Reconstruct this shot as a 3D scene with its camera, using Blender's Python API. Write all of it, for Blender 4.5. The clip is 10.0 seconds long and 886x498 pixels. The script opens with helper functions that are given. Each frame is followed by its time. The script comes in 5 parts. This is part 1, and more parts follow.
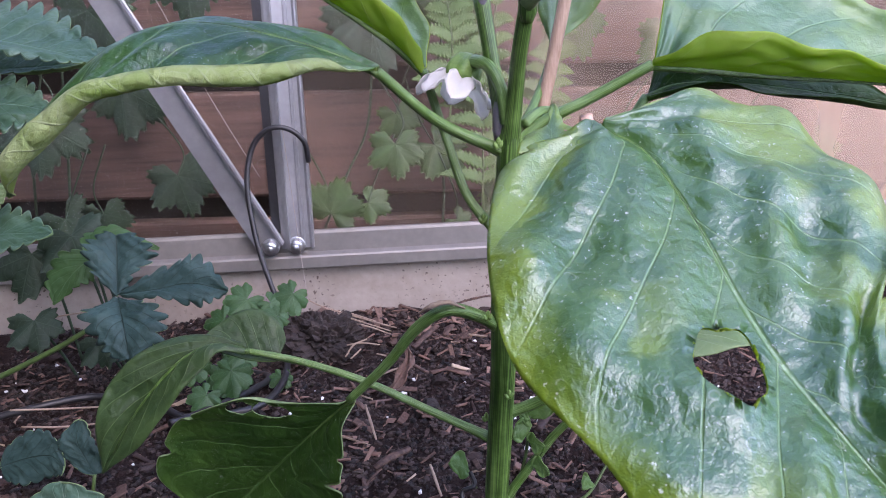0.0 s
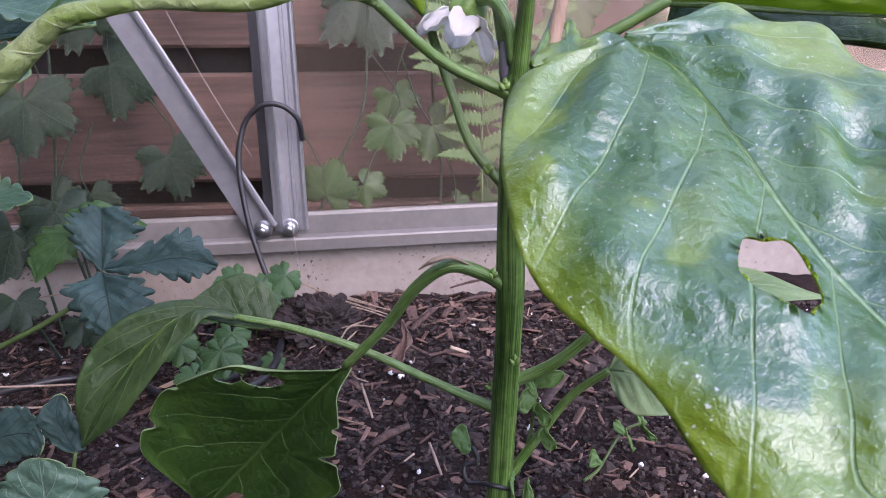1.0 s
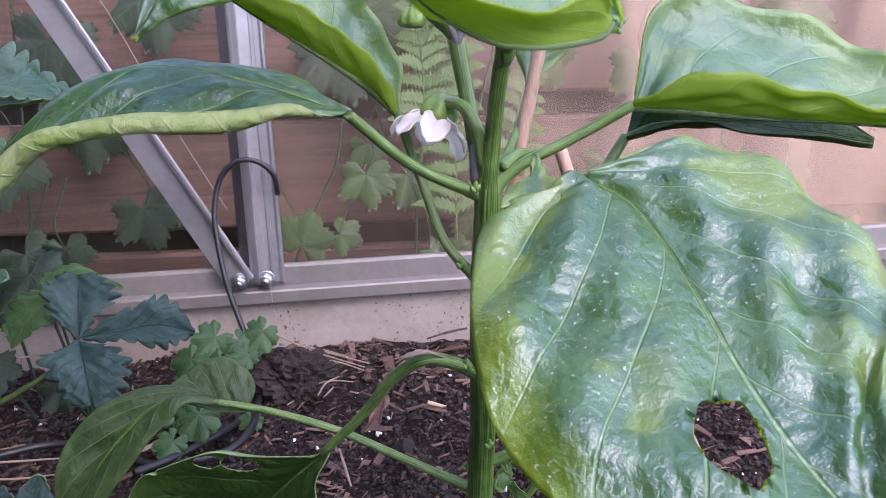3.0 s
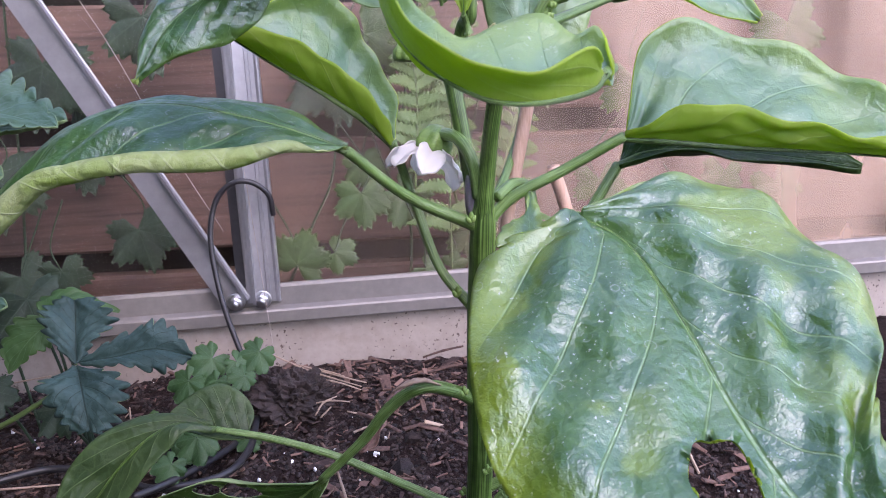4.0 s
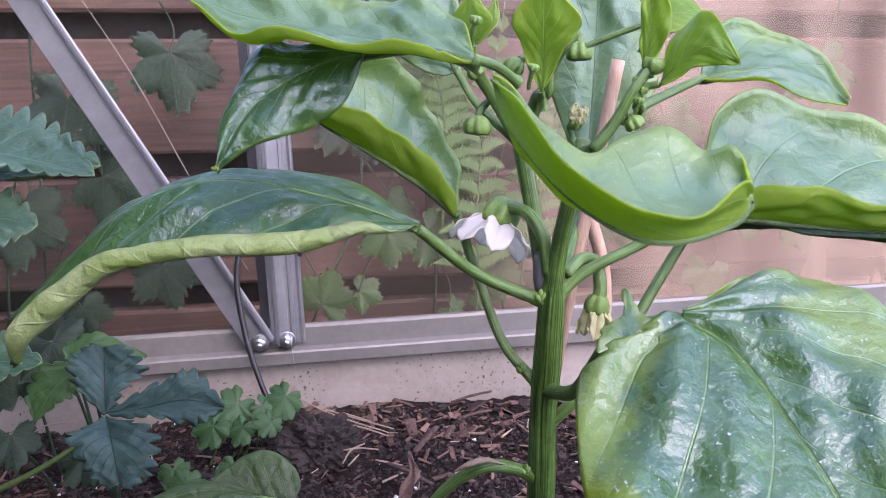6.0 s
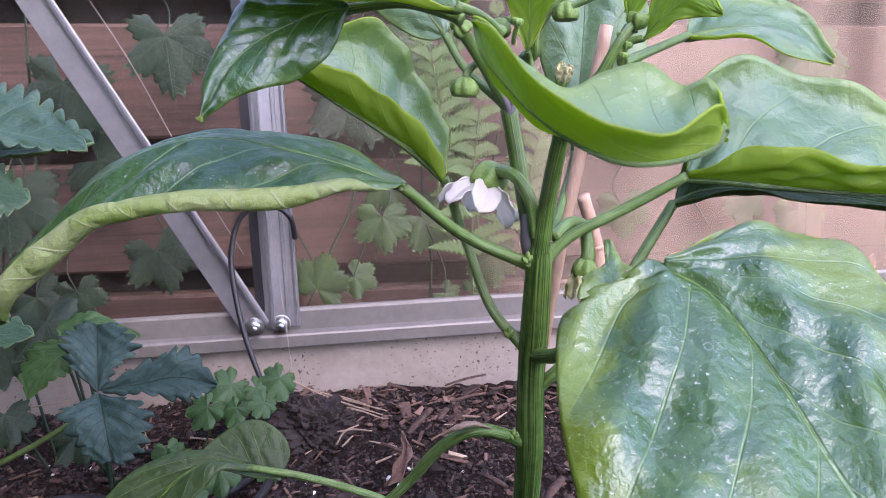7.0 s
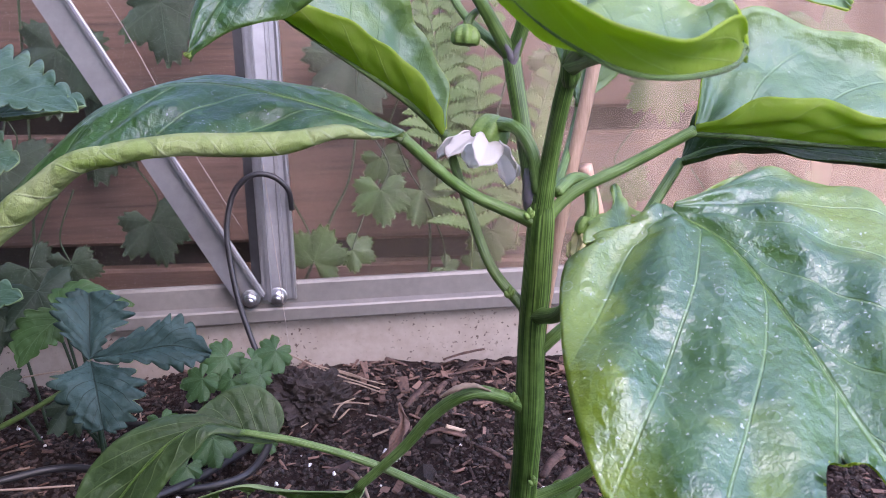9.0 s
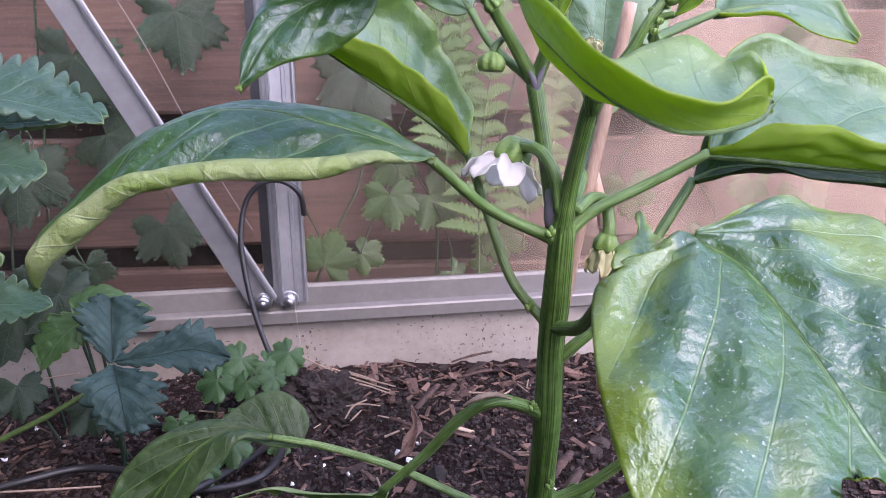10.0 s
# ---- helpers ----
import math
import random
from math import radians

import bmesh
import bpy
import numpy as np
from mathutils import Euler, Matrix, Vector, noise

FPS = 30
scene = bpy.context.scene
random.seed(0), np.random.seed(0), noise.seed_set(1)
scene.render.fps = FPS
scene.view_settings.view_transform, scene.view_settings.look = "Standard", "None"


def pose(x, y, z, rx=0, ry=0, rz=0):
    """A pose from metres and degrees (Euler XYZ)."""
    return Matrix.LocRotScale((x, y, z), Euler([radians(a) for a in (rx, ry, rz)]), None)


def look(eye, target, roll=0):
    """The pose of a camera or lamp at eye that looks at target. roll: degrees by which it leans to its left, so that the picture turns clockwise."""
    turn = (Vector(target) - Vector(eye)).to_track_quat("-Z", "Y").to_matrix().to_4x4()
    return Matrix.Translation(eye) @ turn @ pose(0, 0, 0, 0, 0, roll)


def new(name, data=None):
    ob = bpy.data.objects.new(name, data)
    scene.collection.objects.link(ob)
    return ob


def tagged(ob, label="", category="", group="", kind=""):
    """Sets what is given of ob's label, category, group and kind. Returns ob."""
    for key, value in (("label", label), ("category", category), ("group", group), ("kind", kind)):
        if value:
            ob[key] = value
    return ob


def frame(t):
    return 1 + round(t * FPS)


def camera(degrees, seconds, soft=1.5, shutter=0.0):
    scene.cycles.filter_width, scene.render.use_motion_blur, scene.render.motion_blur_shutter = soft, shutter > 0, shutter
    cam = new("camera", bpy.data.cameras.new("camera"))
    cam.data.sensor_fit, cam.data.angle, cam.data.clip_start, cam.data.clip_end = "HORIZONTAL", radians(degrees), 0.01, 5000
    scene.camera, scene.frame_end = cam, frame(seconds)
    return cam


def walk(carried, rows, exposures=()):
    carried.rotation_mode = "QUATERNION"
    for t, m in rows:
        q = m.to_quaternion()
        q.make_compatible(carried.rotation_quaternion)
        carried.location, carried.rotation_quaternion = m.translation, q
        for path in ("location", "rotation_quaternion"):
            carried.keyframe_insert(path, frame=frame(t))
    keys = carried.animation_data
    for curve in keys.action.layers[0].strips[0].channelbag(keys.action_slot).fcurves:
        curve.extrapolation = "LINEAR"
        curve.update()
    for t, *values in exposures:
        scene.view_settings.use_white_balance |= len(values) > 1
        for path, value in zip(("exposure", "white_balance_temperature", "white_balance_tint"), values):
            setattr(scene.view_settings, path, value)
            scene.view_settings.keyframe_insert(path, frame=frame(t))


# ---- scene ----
cam = camera(57.6, 10.0, soft=0.45)
cam.data.dof.use_dof, cam.data.dof.focus_distance, cam.data.dof.aperture_fstop = True, 0.33, 55.0
METRES, EYE, TILT, LEAN, TURN = 0.256, 0.245, -15.0, 2.0, 0.0
ROWS = [
    (0.0, 0.0, 0.0, 0.0, 0.0, 0.0, -0.0),
    (0.5, -0.0178, 0.0583, -0.1005, -0.12, 0.2, -0.05),
    (1.0, -0.0127, 0.0791, -0.0832, -0.44, 0.58, -0.05),
    (1.5, 0.0074, 0.0748, -0.0392, -1.32, 0.8, 0.01),
    (2.0, 0.0113, 0.0645, 0.0147, -1.71, 0.88, 0.4),
    (2.5, -0.0054, 0.0567, 0.0267, -1.91, 1.03, 0.54),
    (4.0, -0.0114, 0.0296, 0.0721, -2.47, 1.98, 1.36),
    (4.5, -0.0753, 0.0351, 0.0678, -2.52, 2.05, 1.57),
    (5.0, -0.1856, 0.0643, 0.0952, -2.69, 2.44, 1.25),
    (5.5, -0.1474, 0.0698, 0.1721, -2.77, 2.87, 0.87),
    (7.0, -0.0919, 0.0662, 0.1103, -2.72, 3.03, 0.56),
    (7.5, -0.1206, 0.1058, 0.0868, -2.64, 2.73, 0.51),
    (8.0, -0.094, 0.1373, 0.0872, -2.58, 2.51, 0.34),
    (8.5, -0.1056, 0.1294, 0.085, -2.59, 2.32, 0.2),
    (9.0, -0.0898, 0.106, 0.069, -2.79, 2.08, 0.15),
    (9.5, -0.13, 0.0932, 0.0405, -2.94, 1.89, 0.16),
    (10.0, -0.1363, 0.0525, 0.0969, -3.16, 1.74, -0.03),
]
walk(cam, [(t, pose(0, 0, EYE, TILT, LEAN, TURN) @ pose(METRES * x, METRES * y, METRES * z, 90 + pitch, roll, yaw)) for t, x, y, z, yaw, pitch, roll in ROWS],
     exposures=[(0.0, 2.28, 6700, 32), (1.0, 2.35, 6850, 35), (5.5, 2.33, 6800, 35), (7.0, 2.36, 6800, 35), (10.0, 2.39, 6850, 36)])
# ---- light ----
world = bpy.data.worlds.new("world")
scene.world = world
world.use_nodes = True
wn = world.node_tree
sky = wn.nodes.new("ShaderNodeTexSky")
sky.sky_type, sky.sun_disc = "NISHITA", False
sky.sun_elevation, sky.sun_rotation = radians(44), radians(152)
sky.dust_density, sky.air_density = 0.7, 1.0
wn.nodes["Background"].inputs["Strength"].default_value = 0.19
wn.links.new(sky.outputs[0], wn.nodes["Background"].inputs["Color"])
sun = new("sun", bpy.data.lights.new("sun", "SUN"))
sun.data.energy, sun.data.angle, sun.data.color = 0.32, radians(45), (1.0, 0.9, 0.8)
sun.matrix_world = look((0.34, -0.64, 0.69), (0, 0, 0))


# ---- materials ----
def graph(name):
    m = bpy.data.materials.new(name)
    m.use_nodes = True
    nt = m.node_tree
    return m, nt, nt.nodes["Principled BSDF"]


def node(nt, kind, ins=None, operation="", interpolation_type="", feature="", uv_map=""):
    n = nt.nodes.new(kind)
    if operation:
        n.operation = operation
    if interpolation_type:
        n.interpolation_type = interpolation_type
    if feature:
        n.feature = feature
    if uv_map:
        n.uv_map = uv_map
    for k, v in (ins or {}).items():
        if isinstance(v, bpy.types.NodeSocket):
            nt.links.new(v, n.inputs[k])
        else:
            n.inputs[k].default_value = v
    return n


def math_node(nt, op, a, b=0.0, c=0.0):
    return node(nt, "ShaderNodeMath", {0: a, 1: b, 2: c}, operation=op).outputs[0]


def noise_node(nt, scale, detail=4.0, rough=0.55, vec=None, kind="Object"):
    if vec is None:
        vec = node(nt, "ShaderNodeTexCoord").outputs[kind]
    return node(nt, "ShaderNodeTexNoise", {"Vector": vec, "Scale": scale, "Detail": detail, "Roughness": rough}).outputs[0]


def ramp(nt, fac, stops):
    r = node(nt, "ShaderNodeValToRGB", {0: fac})
    e = r.color_ramp.elements
    while len(e) < len(stops):
        e.new(0.5)
    for el, (p, c) in zip(e, stops):
        el.position = p
        el.color = (*c, 1.0) if len(c) == 3 else c
    return r.outputs[0]


def mix(nt, fac, a, b, blend="MIX"):
    n = nt.nodes.new("ShaderNodeMix")
    n.data_type, n.blend_type = "RGBA", blend
    for k, v in ((0, fac), (6, a), (7, b)):
        if isinstance(v, bpy.types.NodeSocket):
            nt.links.new(v, n.inputs[k])
        elif k == 0:
            n.inputs[0].default_value = v
        else:
            n.inputs[k].default_value = (*v, 1.0)
    return n.outputs[2]


def bump(nt, bsdf, height, strength, distance):
    b = node(nt, "ShaderNodeBump", {"Height": height, "Strength": strength, "Distance": distance})
    nt.links.new(b.outputs[0], bsdf.inputs["Normal"])


def plain(name, dark, light, scale, rough=0.6, metal=0.0, relief=0.3, dist=0.0006, spec=0.5, fine=None, stretch=None, island=0.0):
    """A mottled surface: coarse and fine variation of colour, roughness and relief."""
    m, nt, b = graph(name)
    vec = node(nt, "ShaderNodeTexCoord").outputs["Object"]
    if stretch:
        vec = node(nt, "ShaderNodeMapping", {"Vector": vec, "Scale": stretch}).outputs[0]
    n1 = noise_node(nt, scale, 5, 0.6, vec)
    n2 = noise_node(nt, fine or scale * 7, 3, 0.6, vec)
    f = math_node(nt, "MULTIPLY_ADD", n2, 0.5, math_node(nt, "MULTIPLY", n1, 0.6))
    if island:
        f = math_node(nt, "MULTIPLY_ADD", node(nt, "ShaderNodeNewGeometry").outputs["Random Per Island"], island, math_node(nt, "ADD", f, -island / 2))
    nt.links.new(ramp(nt, f, ((0.33, dark), (0.75, light))), b.inputs["Base Color"])
    r = math_node(nt, "MULTIPLY_ADD", n1, 0.3, rough - 0.15)
    nt.links.new(r, b.inputs["Roughness"])
    b.inputs["Metallic"].default_value = metal
    b.inputs["Specular IOR Level"].default_value = spec
    bump(nt, b, f, relief, dist)
    return m


def leaf_mat(name, deep, green, rim, vein, rough=0.34, veins=6.0, sweep=2.2, trans=0.3, glow=(0.16, 0.3, 0.025), specks=0.0, relief=0.5, dist=0.0008, yellow=0.5, gloss=0.5, ior=1.5, bend=0.5, fine=0.16, thin=1.0, ridge=-0.55):
    """Leaf skin: midrib and side veins from the leaf's own u, v; mottling, pale margin, dried specks, light shining through."""
    m, nt, b = graph(name)
    uv = node(nt, "ShaderNodeUVMap", uv_map="UVMap").outputs[0]
    sep = node(nt, "ShaderNodeSeparateXYZ", {0: uv})
    u = sep.outputs[0]
    v = math_node(nt, "MULTIPLY_ADD", sep.outputs[1], 2.0, -1.0)
    obj = node(nt, "ShaderNodeTexCoord").outputs["Object"]
    warp = math_node(nt, "MULTIPLY_ADD", noise_node(nt, 30.0, 2, 0.5, obj), bend, -bend / 2)
    a = math_node(nt, "ABSOLUTE", v)
    sides = sweep if isinstance(sweep, tuple) else (sweep, sweep)
    lean = node(nt, "ShaderNodeMapRange", {0: v, 1: -0.01, 2: 0.01, 3: -sides[0], 4: -sides[1]}).outputs[0]
    s = math_node(nt, "MULTIPLY_ADD", u, veins, math_node(nt, "MULTIPLY", math_node(nt, "POWER", a, 0.85), lean))
    s = math_node(nt, "ADD", s, math_node(nt, "ADD", warp, math_node(nt, "MULTIPLY", math_node(nt, "GREATER_THAN", v, 0.0), 0.37)))
    d = math_node(nt, "ABSOLUTE", math_node(nt, "SUBTRACT", math_node(nt, "FRACT", s), 0.5))
    side = node(nt, "ShaderNodeMapRange", {0: d, 1: 0.013 * thin, 2: 0.042 * thin, 3: 1.0, 4: 0.0}, interpolation_type="SMOOTHSTEP").outputs[0]
    side = math_node(nt, "MULTIPLY", side, node(nt, "ShaderNodeMapRange", {0: a, 1: 0.55, 2: 0.98, 3: 1.0, 4: 0.1}).outputs[0])
    mid = node(nt, "ShaderNodeMapRange", {0: a, 1: 0.007 * thin, 2: 0.03 * thin, 3: 1.0, 4: 0.0}, interpolation_type="SMOOTHSTEP").outputs[0]
    net = node(nt, "ShaderNodeTexVoronoi", {"Vector": obj, "Scale": 420.0}, feature="DISTANCE_TO_EDGE").outputs[0]
    netm = node(nt, "ShaderNodeMapRange", {0: net, 1: 0.0, 2: 0.08, 3: 1.0, 4: 0.0}).outputs[0]
    lines = math_node(nt, "MAXIMUM", side, mid)
    bent = node(nt, "ShaderNodeVectorMath", {0: obj, 1: node(nt, "ShaderNodeVectorMath", {0: node(nt, "ShaderNodeTexNoise", {"Vector": obj, "Scale": 90.0}).outputs["Color"], 1: (0.006, 0.006, 0.006)}, operation="MULTIPLY").outputs[0]}, operation="ADD").outputs[0]
    cells = node(nt, "ShaderNodeTexVoronoi", {"Vector": bent, "Scale": 135.0}, feature="DISTANCE_TO_EDGE").outputs[0]
    tert = node(nt, "ShaderNodeMapRange", {0: cells, 1: 0.01, 2: 0.06, 3: 1.0, 4: 0.0}, interpolation_type="SMOOTHSTEP").outputs[0]
    puffs = node(nt, "ShaderNodeMapRange", {0: cells, 1: 0.0, 2: 0.32, 3: 0.0, 4: 1.0}, interpolation_type="SMOOTHSTEP").outputs[0]
    mott = noise_node(nt, 45.0, 5, 0.65, obj)
    col = ramp(nt, mott, ((0.32, deep), (0.72, green)))
    edge = node(nt, "ShaderNodeMapRange", {0: math_node(nt, "ADD", a, math_node(nt, "MULTIPLY_ADD", mott, 0.5, -0.25)), 1: 0.76, 2: 0.98, 3: 0.0, 4: yellow}).outputs[0]
    col = mix(nt, edge, col, rim)
    blotch = node(nt, "ShaderNodeMapRange", {0: noise_node(nt, 22.0, 3, 0.55, obj), 1: 0.5, 2: 0.56, 3: 0.0, 4: yellow * 0.8}, interpolation_type="SMOOTHSTEP").outputs[0]
    blotch = math_node(nt, "MULTIPLY", blotch, node(nt, "ShaderNodeMapRange", {0: a, 1: 0.2, 2: 0.6, 3: 0.1, 4: 1.0}).outputs[0])
    col = mix(nt, blotch, col, rim)
    col = mix(nt, math_node(nt, "MULTIPLY", netm, 0.07), col, vein)
    col = mix(nt, math_node(nt, "MULTIPLY", tert, 0.16), col, vein)
    col = mix(nt, math_node(nt, "MULTIPLY", lines, 0.78), col, vein)
    if specks:
        sp = node(nt, "ShaderNodeMapRange", {0: noise_node(nt, 900.0, 2, 0.5, obj), 1: 0.665, 2: 0.72, 3: 0.0, 4: specks}).outputs[0]
        sp = math_node(nt, "MULTIPLY", sp, node(nt, "ShaderNodeMapRange", {0: noise_node(nt, 70.0, 2, 0.5, obj), 1: 0.4, 2: 0.6, 3: 0.15, 4: 1.0}).outputs[0])
        cell = node(nt, "ShaderNodeTexVoronoi", {"Vector": obj, "Scale": 210.0})
        ring = math_node(nt, "ABSOLUTE", math_node(nt, "SUBTRACT", cell.outputs["Distance"], 0.3))
        ring = node(nt, "ShaderNodeMapRange", {0: ring, 1: 0.015, 2: 0.05, 3: specks * 0.3, 4: 0.0}).outputs[0]
        pick = math_node(nt, "GREATER_THAN", node(nt, "ShaderNodeSeparateXYZ", {0: cell.outputs["Color"]}).outputs[0], 0.74)
        broken = math_node(nt, "GREATER_THAN", noise_node(nt, 500.0, 2, 0.5, obj), 0.48)
        sp = math_node(nt, "MAXIMUM", sp, math_node(nt, "MULTIPLY", ring, math_node(nt, "MULTIPLY", pick, broken)))
        col = mix(nt, sp, col, (0.6, 0.66, 0.58))
    nt.links.new(col, b.inputs["Base Color"])
    rr = math_node(nt, "MULTIPLY_ADD", noise_node(nt, 160.0, 3, 0.6, obj), 0.22, rough - 0.1)
    nt.links.new(rr, b.inputs["Roughness"])
    b.inputs["Specular IOR Level"].default_value = gloss
    b.inputs["IOR"].default_value = ior
    if ior > 1.6:
        b.inputs["Specular Tint"].default_value = (0.78, 0.9, 1.0, 1.0)
    h = math_node(nt, "MULTIPLY_ADD", lines, ridge, math_node(nt, "MULTIPLY_ADD", netm, -0.05, math_node(nt, "MULTIPLY_ADD", noise_node(nt, 520.0, 3, 0.6, obj), fine, math_node(nt, "MULTIPLY_ADD", puffs, 0.42, math_node(nt, "MULTIPLY_ADD", noise_node(nt, 130.0, 4, 0.65, obj), 0.7, math_node(nt, "MULTIPLY", noise_node(nt, 42.0, 3, 0.55, obj), 1.0))))))
    bump(nt, b, h, relief, dist)
    tr = node(nt, "ShaderNodeBsdfTranslucent", {"Color": (*glow, 1.0)})
    ms = node(nt, "ShaderNodeMixShader", {0: trans, 1: b.outputs[0], 2: tr.outputs[0]})
    nt.links.new(ms.outputs[0], nt.nodes["Material Output"].inputs[0])
    return m


def stem_mat(name, stops, run=2.2):
    """Green stem with darker and paler lengthwise streaks."""
    m, nt, b = graph(name)
    uv = node(nt, "ShaderNodeUVMap", uv_map="UVMap").outputs[0]
    vec = node(nt, "ShaderNodeMapping", {"Vector": uv, "Scale": (run, 11.0, 1.0)}).outputs[0]
    n1 = noise_node(nt, 2.0, 2, 0.5, vec)
    n2 = noise_node(nt, 140.0, 4, 0.6)
    f = math_node(nt, "MULTIPLY_ADD", n2, 0.3, math_node(nt, "MULTIPLY", n1, 0.8))
    nt.links.new(ramp(nt, f, stops), b.inputs["Base Color"])
    b.inputs["Roughness"].default_value = 0.36
    bump(nt, b, f, 0.6, 0.0006)
    return m


PEPPER = leaf_mat("pepper_leaf_upper", (0.012, 0.055, 0.012), (0.035, 0.12, 0.022), (0.11, 0.21, 0.03), (0.15, 0.28, 0.1), specks=0.6, ior=1.8, rough=0.34, trans=0.3, fine=0.36, thin=0.8, bend=0.25, relief=0.8)
# sky sheen of the upper leaves is put into this paler base colour
UPPER = leaf_mat("sheen_toned_upper_leaf", (0.08, 0.18, 0.085), (0.15, 0.27, 0.14), (0.27, 0.38, 0.05), (0.16, 0.3, 0.13), specks=0.4, ior=1.9, rough=0.45, thin=0.7, trans=0.35, glow=(0.22, 0.38, 0.04), fine=0.34, bend=0.25, relief=0.7, dist=0.0009, yellow=0.35)
PEPPER_BIG = leaf_mat("pepper_leaf_large", (0.017, 0.078, 0.011), (0.06, 0.165, 0.022), (0.19, 0.29, 0.01), (0.2, 0.35, 0.13), specks=0.9, veins=5.5, sweep=(4.4, 2.4), relief=0.62, dist=0.0011, rough=0.35, ior=2.15, trans=0.34, yellow=0.95, bend=0.12, fine=0.4, thin=0.6)
# brighter copy of the underside, with light through the leaf put into its colour
LIME = leaf_mat("sunlit_tone_underside", (0.2, 0.33, 0.035), (0.34, 0.47, 0.08), (0.36, 0.47, 0.1), (0.38, 0.5, 0.18), relief=0.8, rough=0.5, gloss=0.4, trans=0.66, glow=(0.56, 0.72, 0.07), bend=0.25, ridge=0.45)
PALE = leaf_mat("pepper_leaf_underside", (0.16, 0.28, 0.045), (0.3, 0.41, 0.13), (0.42, 0.5, 0.26), (0.52, 0.58, 0.4), relief=1.0, bend=0.25, veins=10.0, dist=0.0012, rough=0.55, gloss=0.3, trans=0.38, glow=(0.28, 0.4, 0.04), ridge=0.45)
YOUNG = leaf_mat("young_pepper_leaf", (0.1, 0.23, 0.02), (0.17, 0.33, 0.035), (0.3, 0.42, 0.06), (0.25, 0.4, 0.12), trans=0.42, glow=(0.28, 0.42, 0.03), rough=0.42)
# darker pepper leaf: shade around the low leaves is put into the colour
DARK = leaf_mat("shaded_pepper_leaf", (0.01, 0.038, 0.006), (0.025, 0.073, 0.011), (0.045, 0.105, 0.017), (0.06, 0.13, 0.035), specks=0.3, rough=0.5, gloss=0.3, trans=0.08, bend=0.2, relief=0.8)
BERRY = leaf_mat("strawberry_leaf_upper", (0.02, 0.07, 0.035), (0.045, 0.115, 0.06), (0.22, 0.32, 0.2), (0.12, 0.22, 0.14), ior=1.8, bend=0.2, rough=0.48, veins=9.0, sweep=2.4, relief=0.9, yellow=0.2)
BERRY_PALE = leaf_mat("strawberry_leaf_underside", (0.12, 0.22, 0.09), (0.2, 0.3, 0.14), (0.22, 0.32, 0.15), (0.3, 0.4, 0.22), rough=0.6, veins=9.0, sweep=2.4, ridge=0.45)
CRANE = leaf_mat("dark_lobed_leaf", (0.016, 0.042, 0.037), (0.034, 0.075, 0.067), (0.04, 0.075, 0.06), (0.006, 0.016, 0.012), gloss=0.25, rough=0.6, veins=7.0, relief=0.8, yellow=0.1, trans=0.06)
# underside darkened so that its colour carries the shade low on the plant
UNDER = leaf_mat("shade_toned_leaf_underside", (0.013, 0.038, 0.009), (0.029, 0.066, 0.018), (0.05, 0.1, 0.03), (0.11, 0.18, 0.065), rough=0.5, trans=0.1, bend=0.2, relief=0.8, ridge=0.45)
WEED = leaf_mat("light_weed_leaf", (0.018, 0.065, 0.02), (0.04, 0.115, 0.035), (0.065, 0.16, 0.045), (0.1, 0.2, 0.08), rough=0.5, veins=6.0, yellow=0.2, trans=0.3)
SPROUT = leaf_mat("sprout_leaf", (0.06, 0.15, 0.04), (0.12, 0.24, 0.07), (0.16, 0.28, 0.08), (0.16, 0.28, 0.1), rough=0.5, trans=0.35)
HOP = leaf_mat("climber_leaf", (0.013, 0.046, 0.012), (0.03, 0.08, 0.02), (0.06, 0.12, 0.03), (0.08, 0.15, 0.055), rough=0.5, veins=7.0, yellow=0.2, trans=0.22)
# dark copy of the climber leaf, its shade put into the colour
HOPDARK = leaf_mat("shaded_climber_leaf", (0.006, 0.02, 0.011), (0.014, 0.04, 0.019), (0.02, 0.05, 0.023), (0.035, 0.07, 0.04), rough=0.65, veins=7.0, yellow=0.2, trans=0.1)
FERN = leaf_mat("fern_leaf", (0.045, 0.11, 0.03), (0.085, 0.17, 0.05), (0.1, 0.18, 0.055), (0.11, 0.2, 0.065), rough=0.5, trans=0.3)
STEM = stem_mat("green_stem", ((0.38, (0.007, 0.02, 0.004)), (0.5, (0.033, 0.082, 0.013)), (0.68, (0.13, 0.235, 0.06))), 0.5)
PETIOLE = stem_mat("leaf_stalk_green", ((0.33, (0.028, 0.07, 0.012)), (0.5, (0.065, 0.14, 0.024)), (0.68, (0.15, 0.26, 0.085))))
COLE = leaf_mat("blue_green_cole_leaf", (0.04, 0.1, 0.07), (0.075, 0.16, 0.11), (0.1, 0.19, 0.13), (0.17, 0.26, 0.19), rough=0.5, veins=4.0, bend=0.2, relief=0.8, yellow=0.2, trans=0.15)
WEEDSTEM = plain("weed_stem", (0.03, 0.06, 0.02), (0.08, 0.14, 0.035), 60, 0.5)
PURPLE = plain("purple_node", (0.09, 0.13, 0.06), (0.16, 0.11, 0.19), 220, 0.5)
PETAL = leaf_mat("white_petal", (0.84, 0.82, 0.79), (0.9, 0.89, 0.87), (0.86, 0.85, 0.78), (0.76, 0.75, 0.7), rough=0.55, gloss=0.3, trans=0.55, glow=(0.85, 0.84, 0.8), relief=0.4, veins=3.0, sweep=4.0, yellow=0.1)
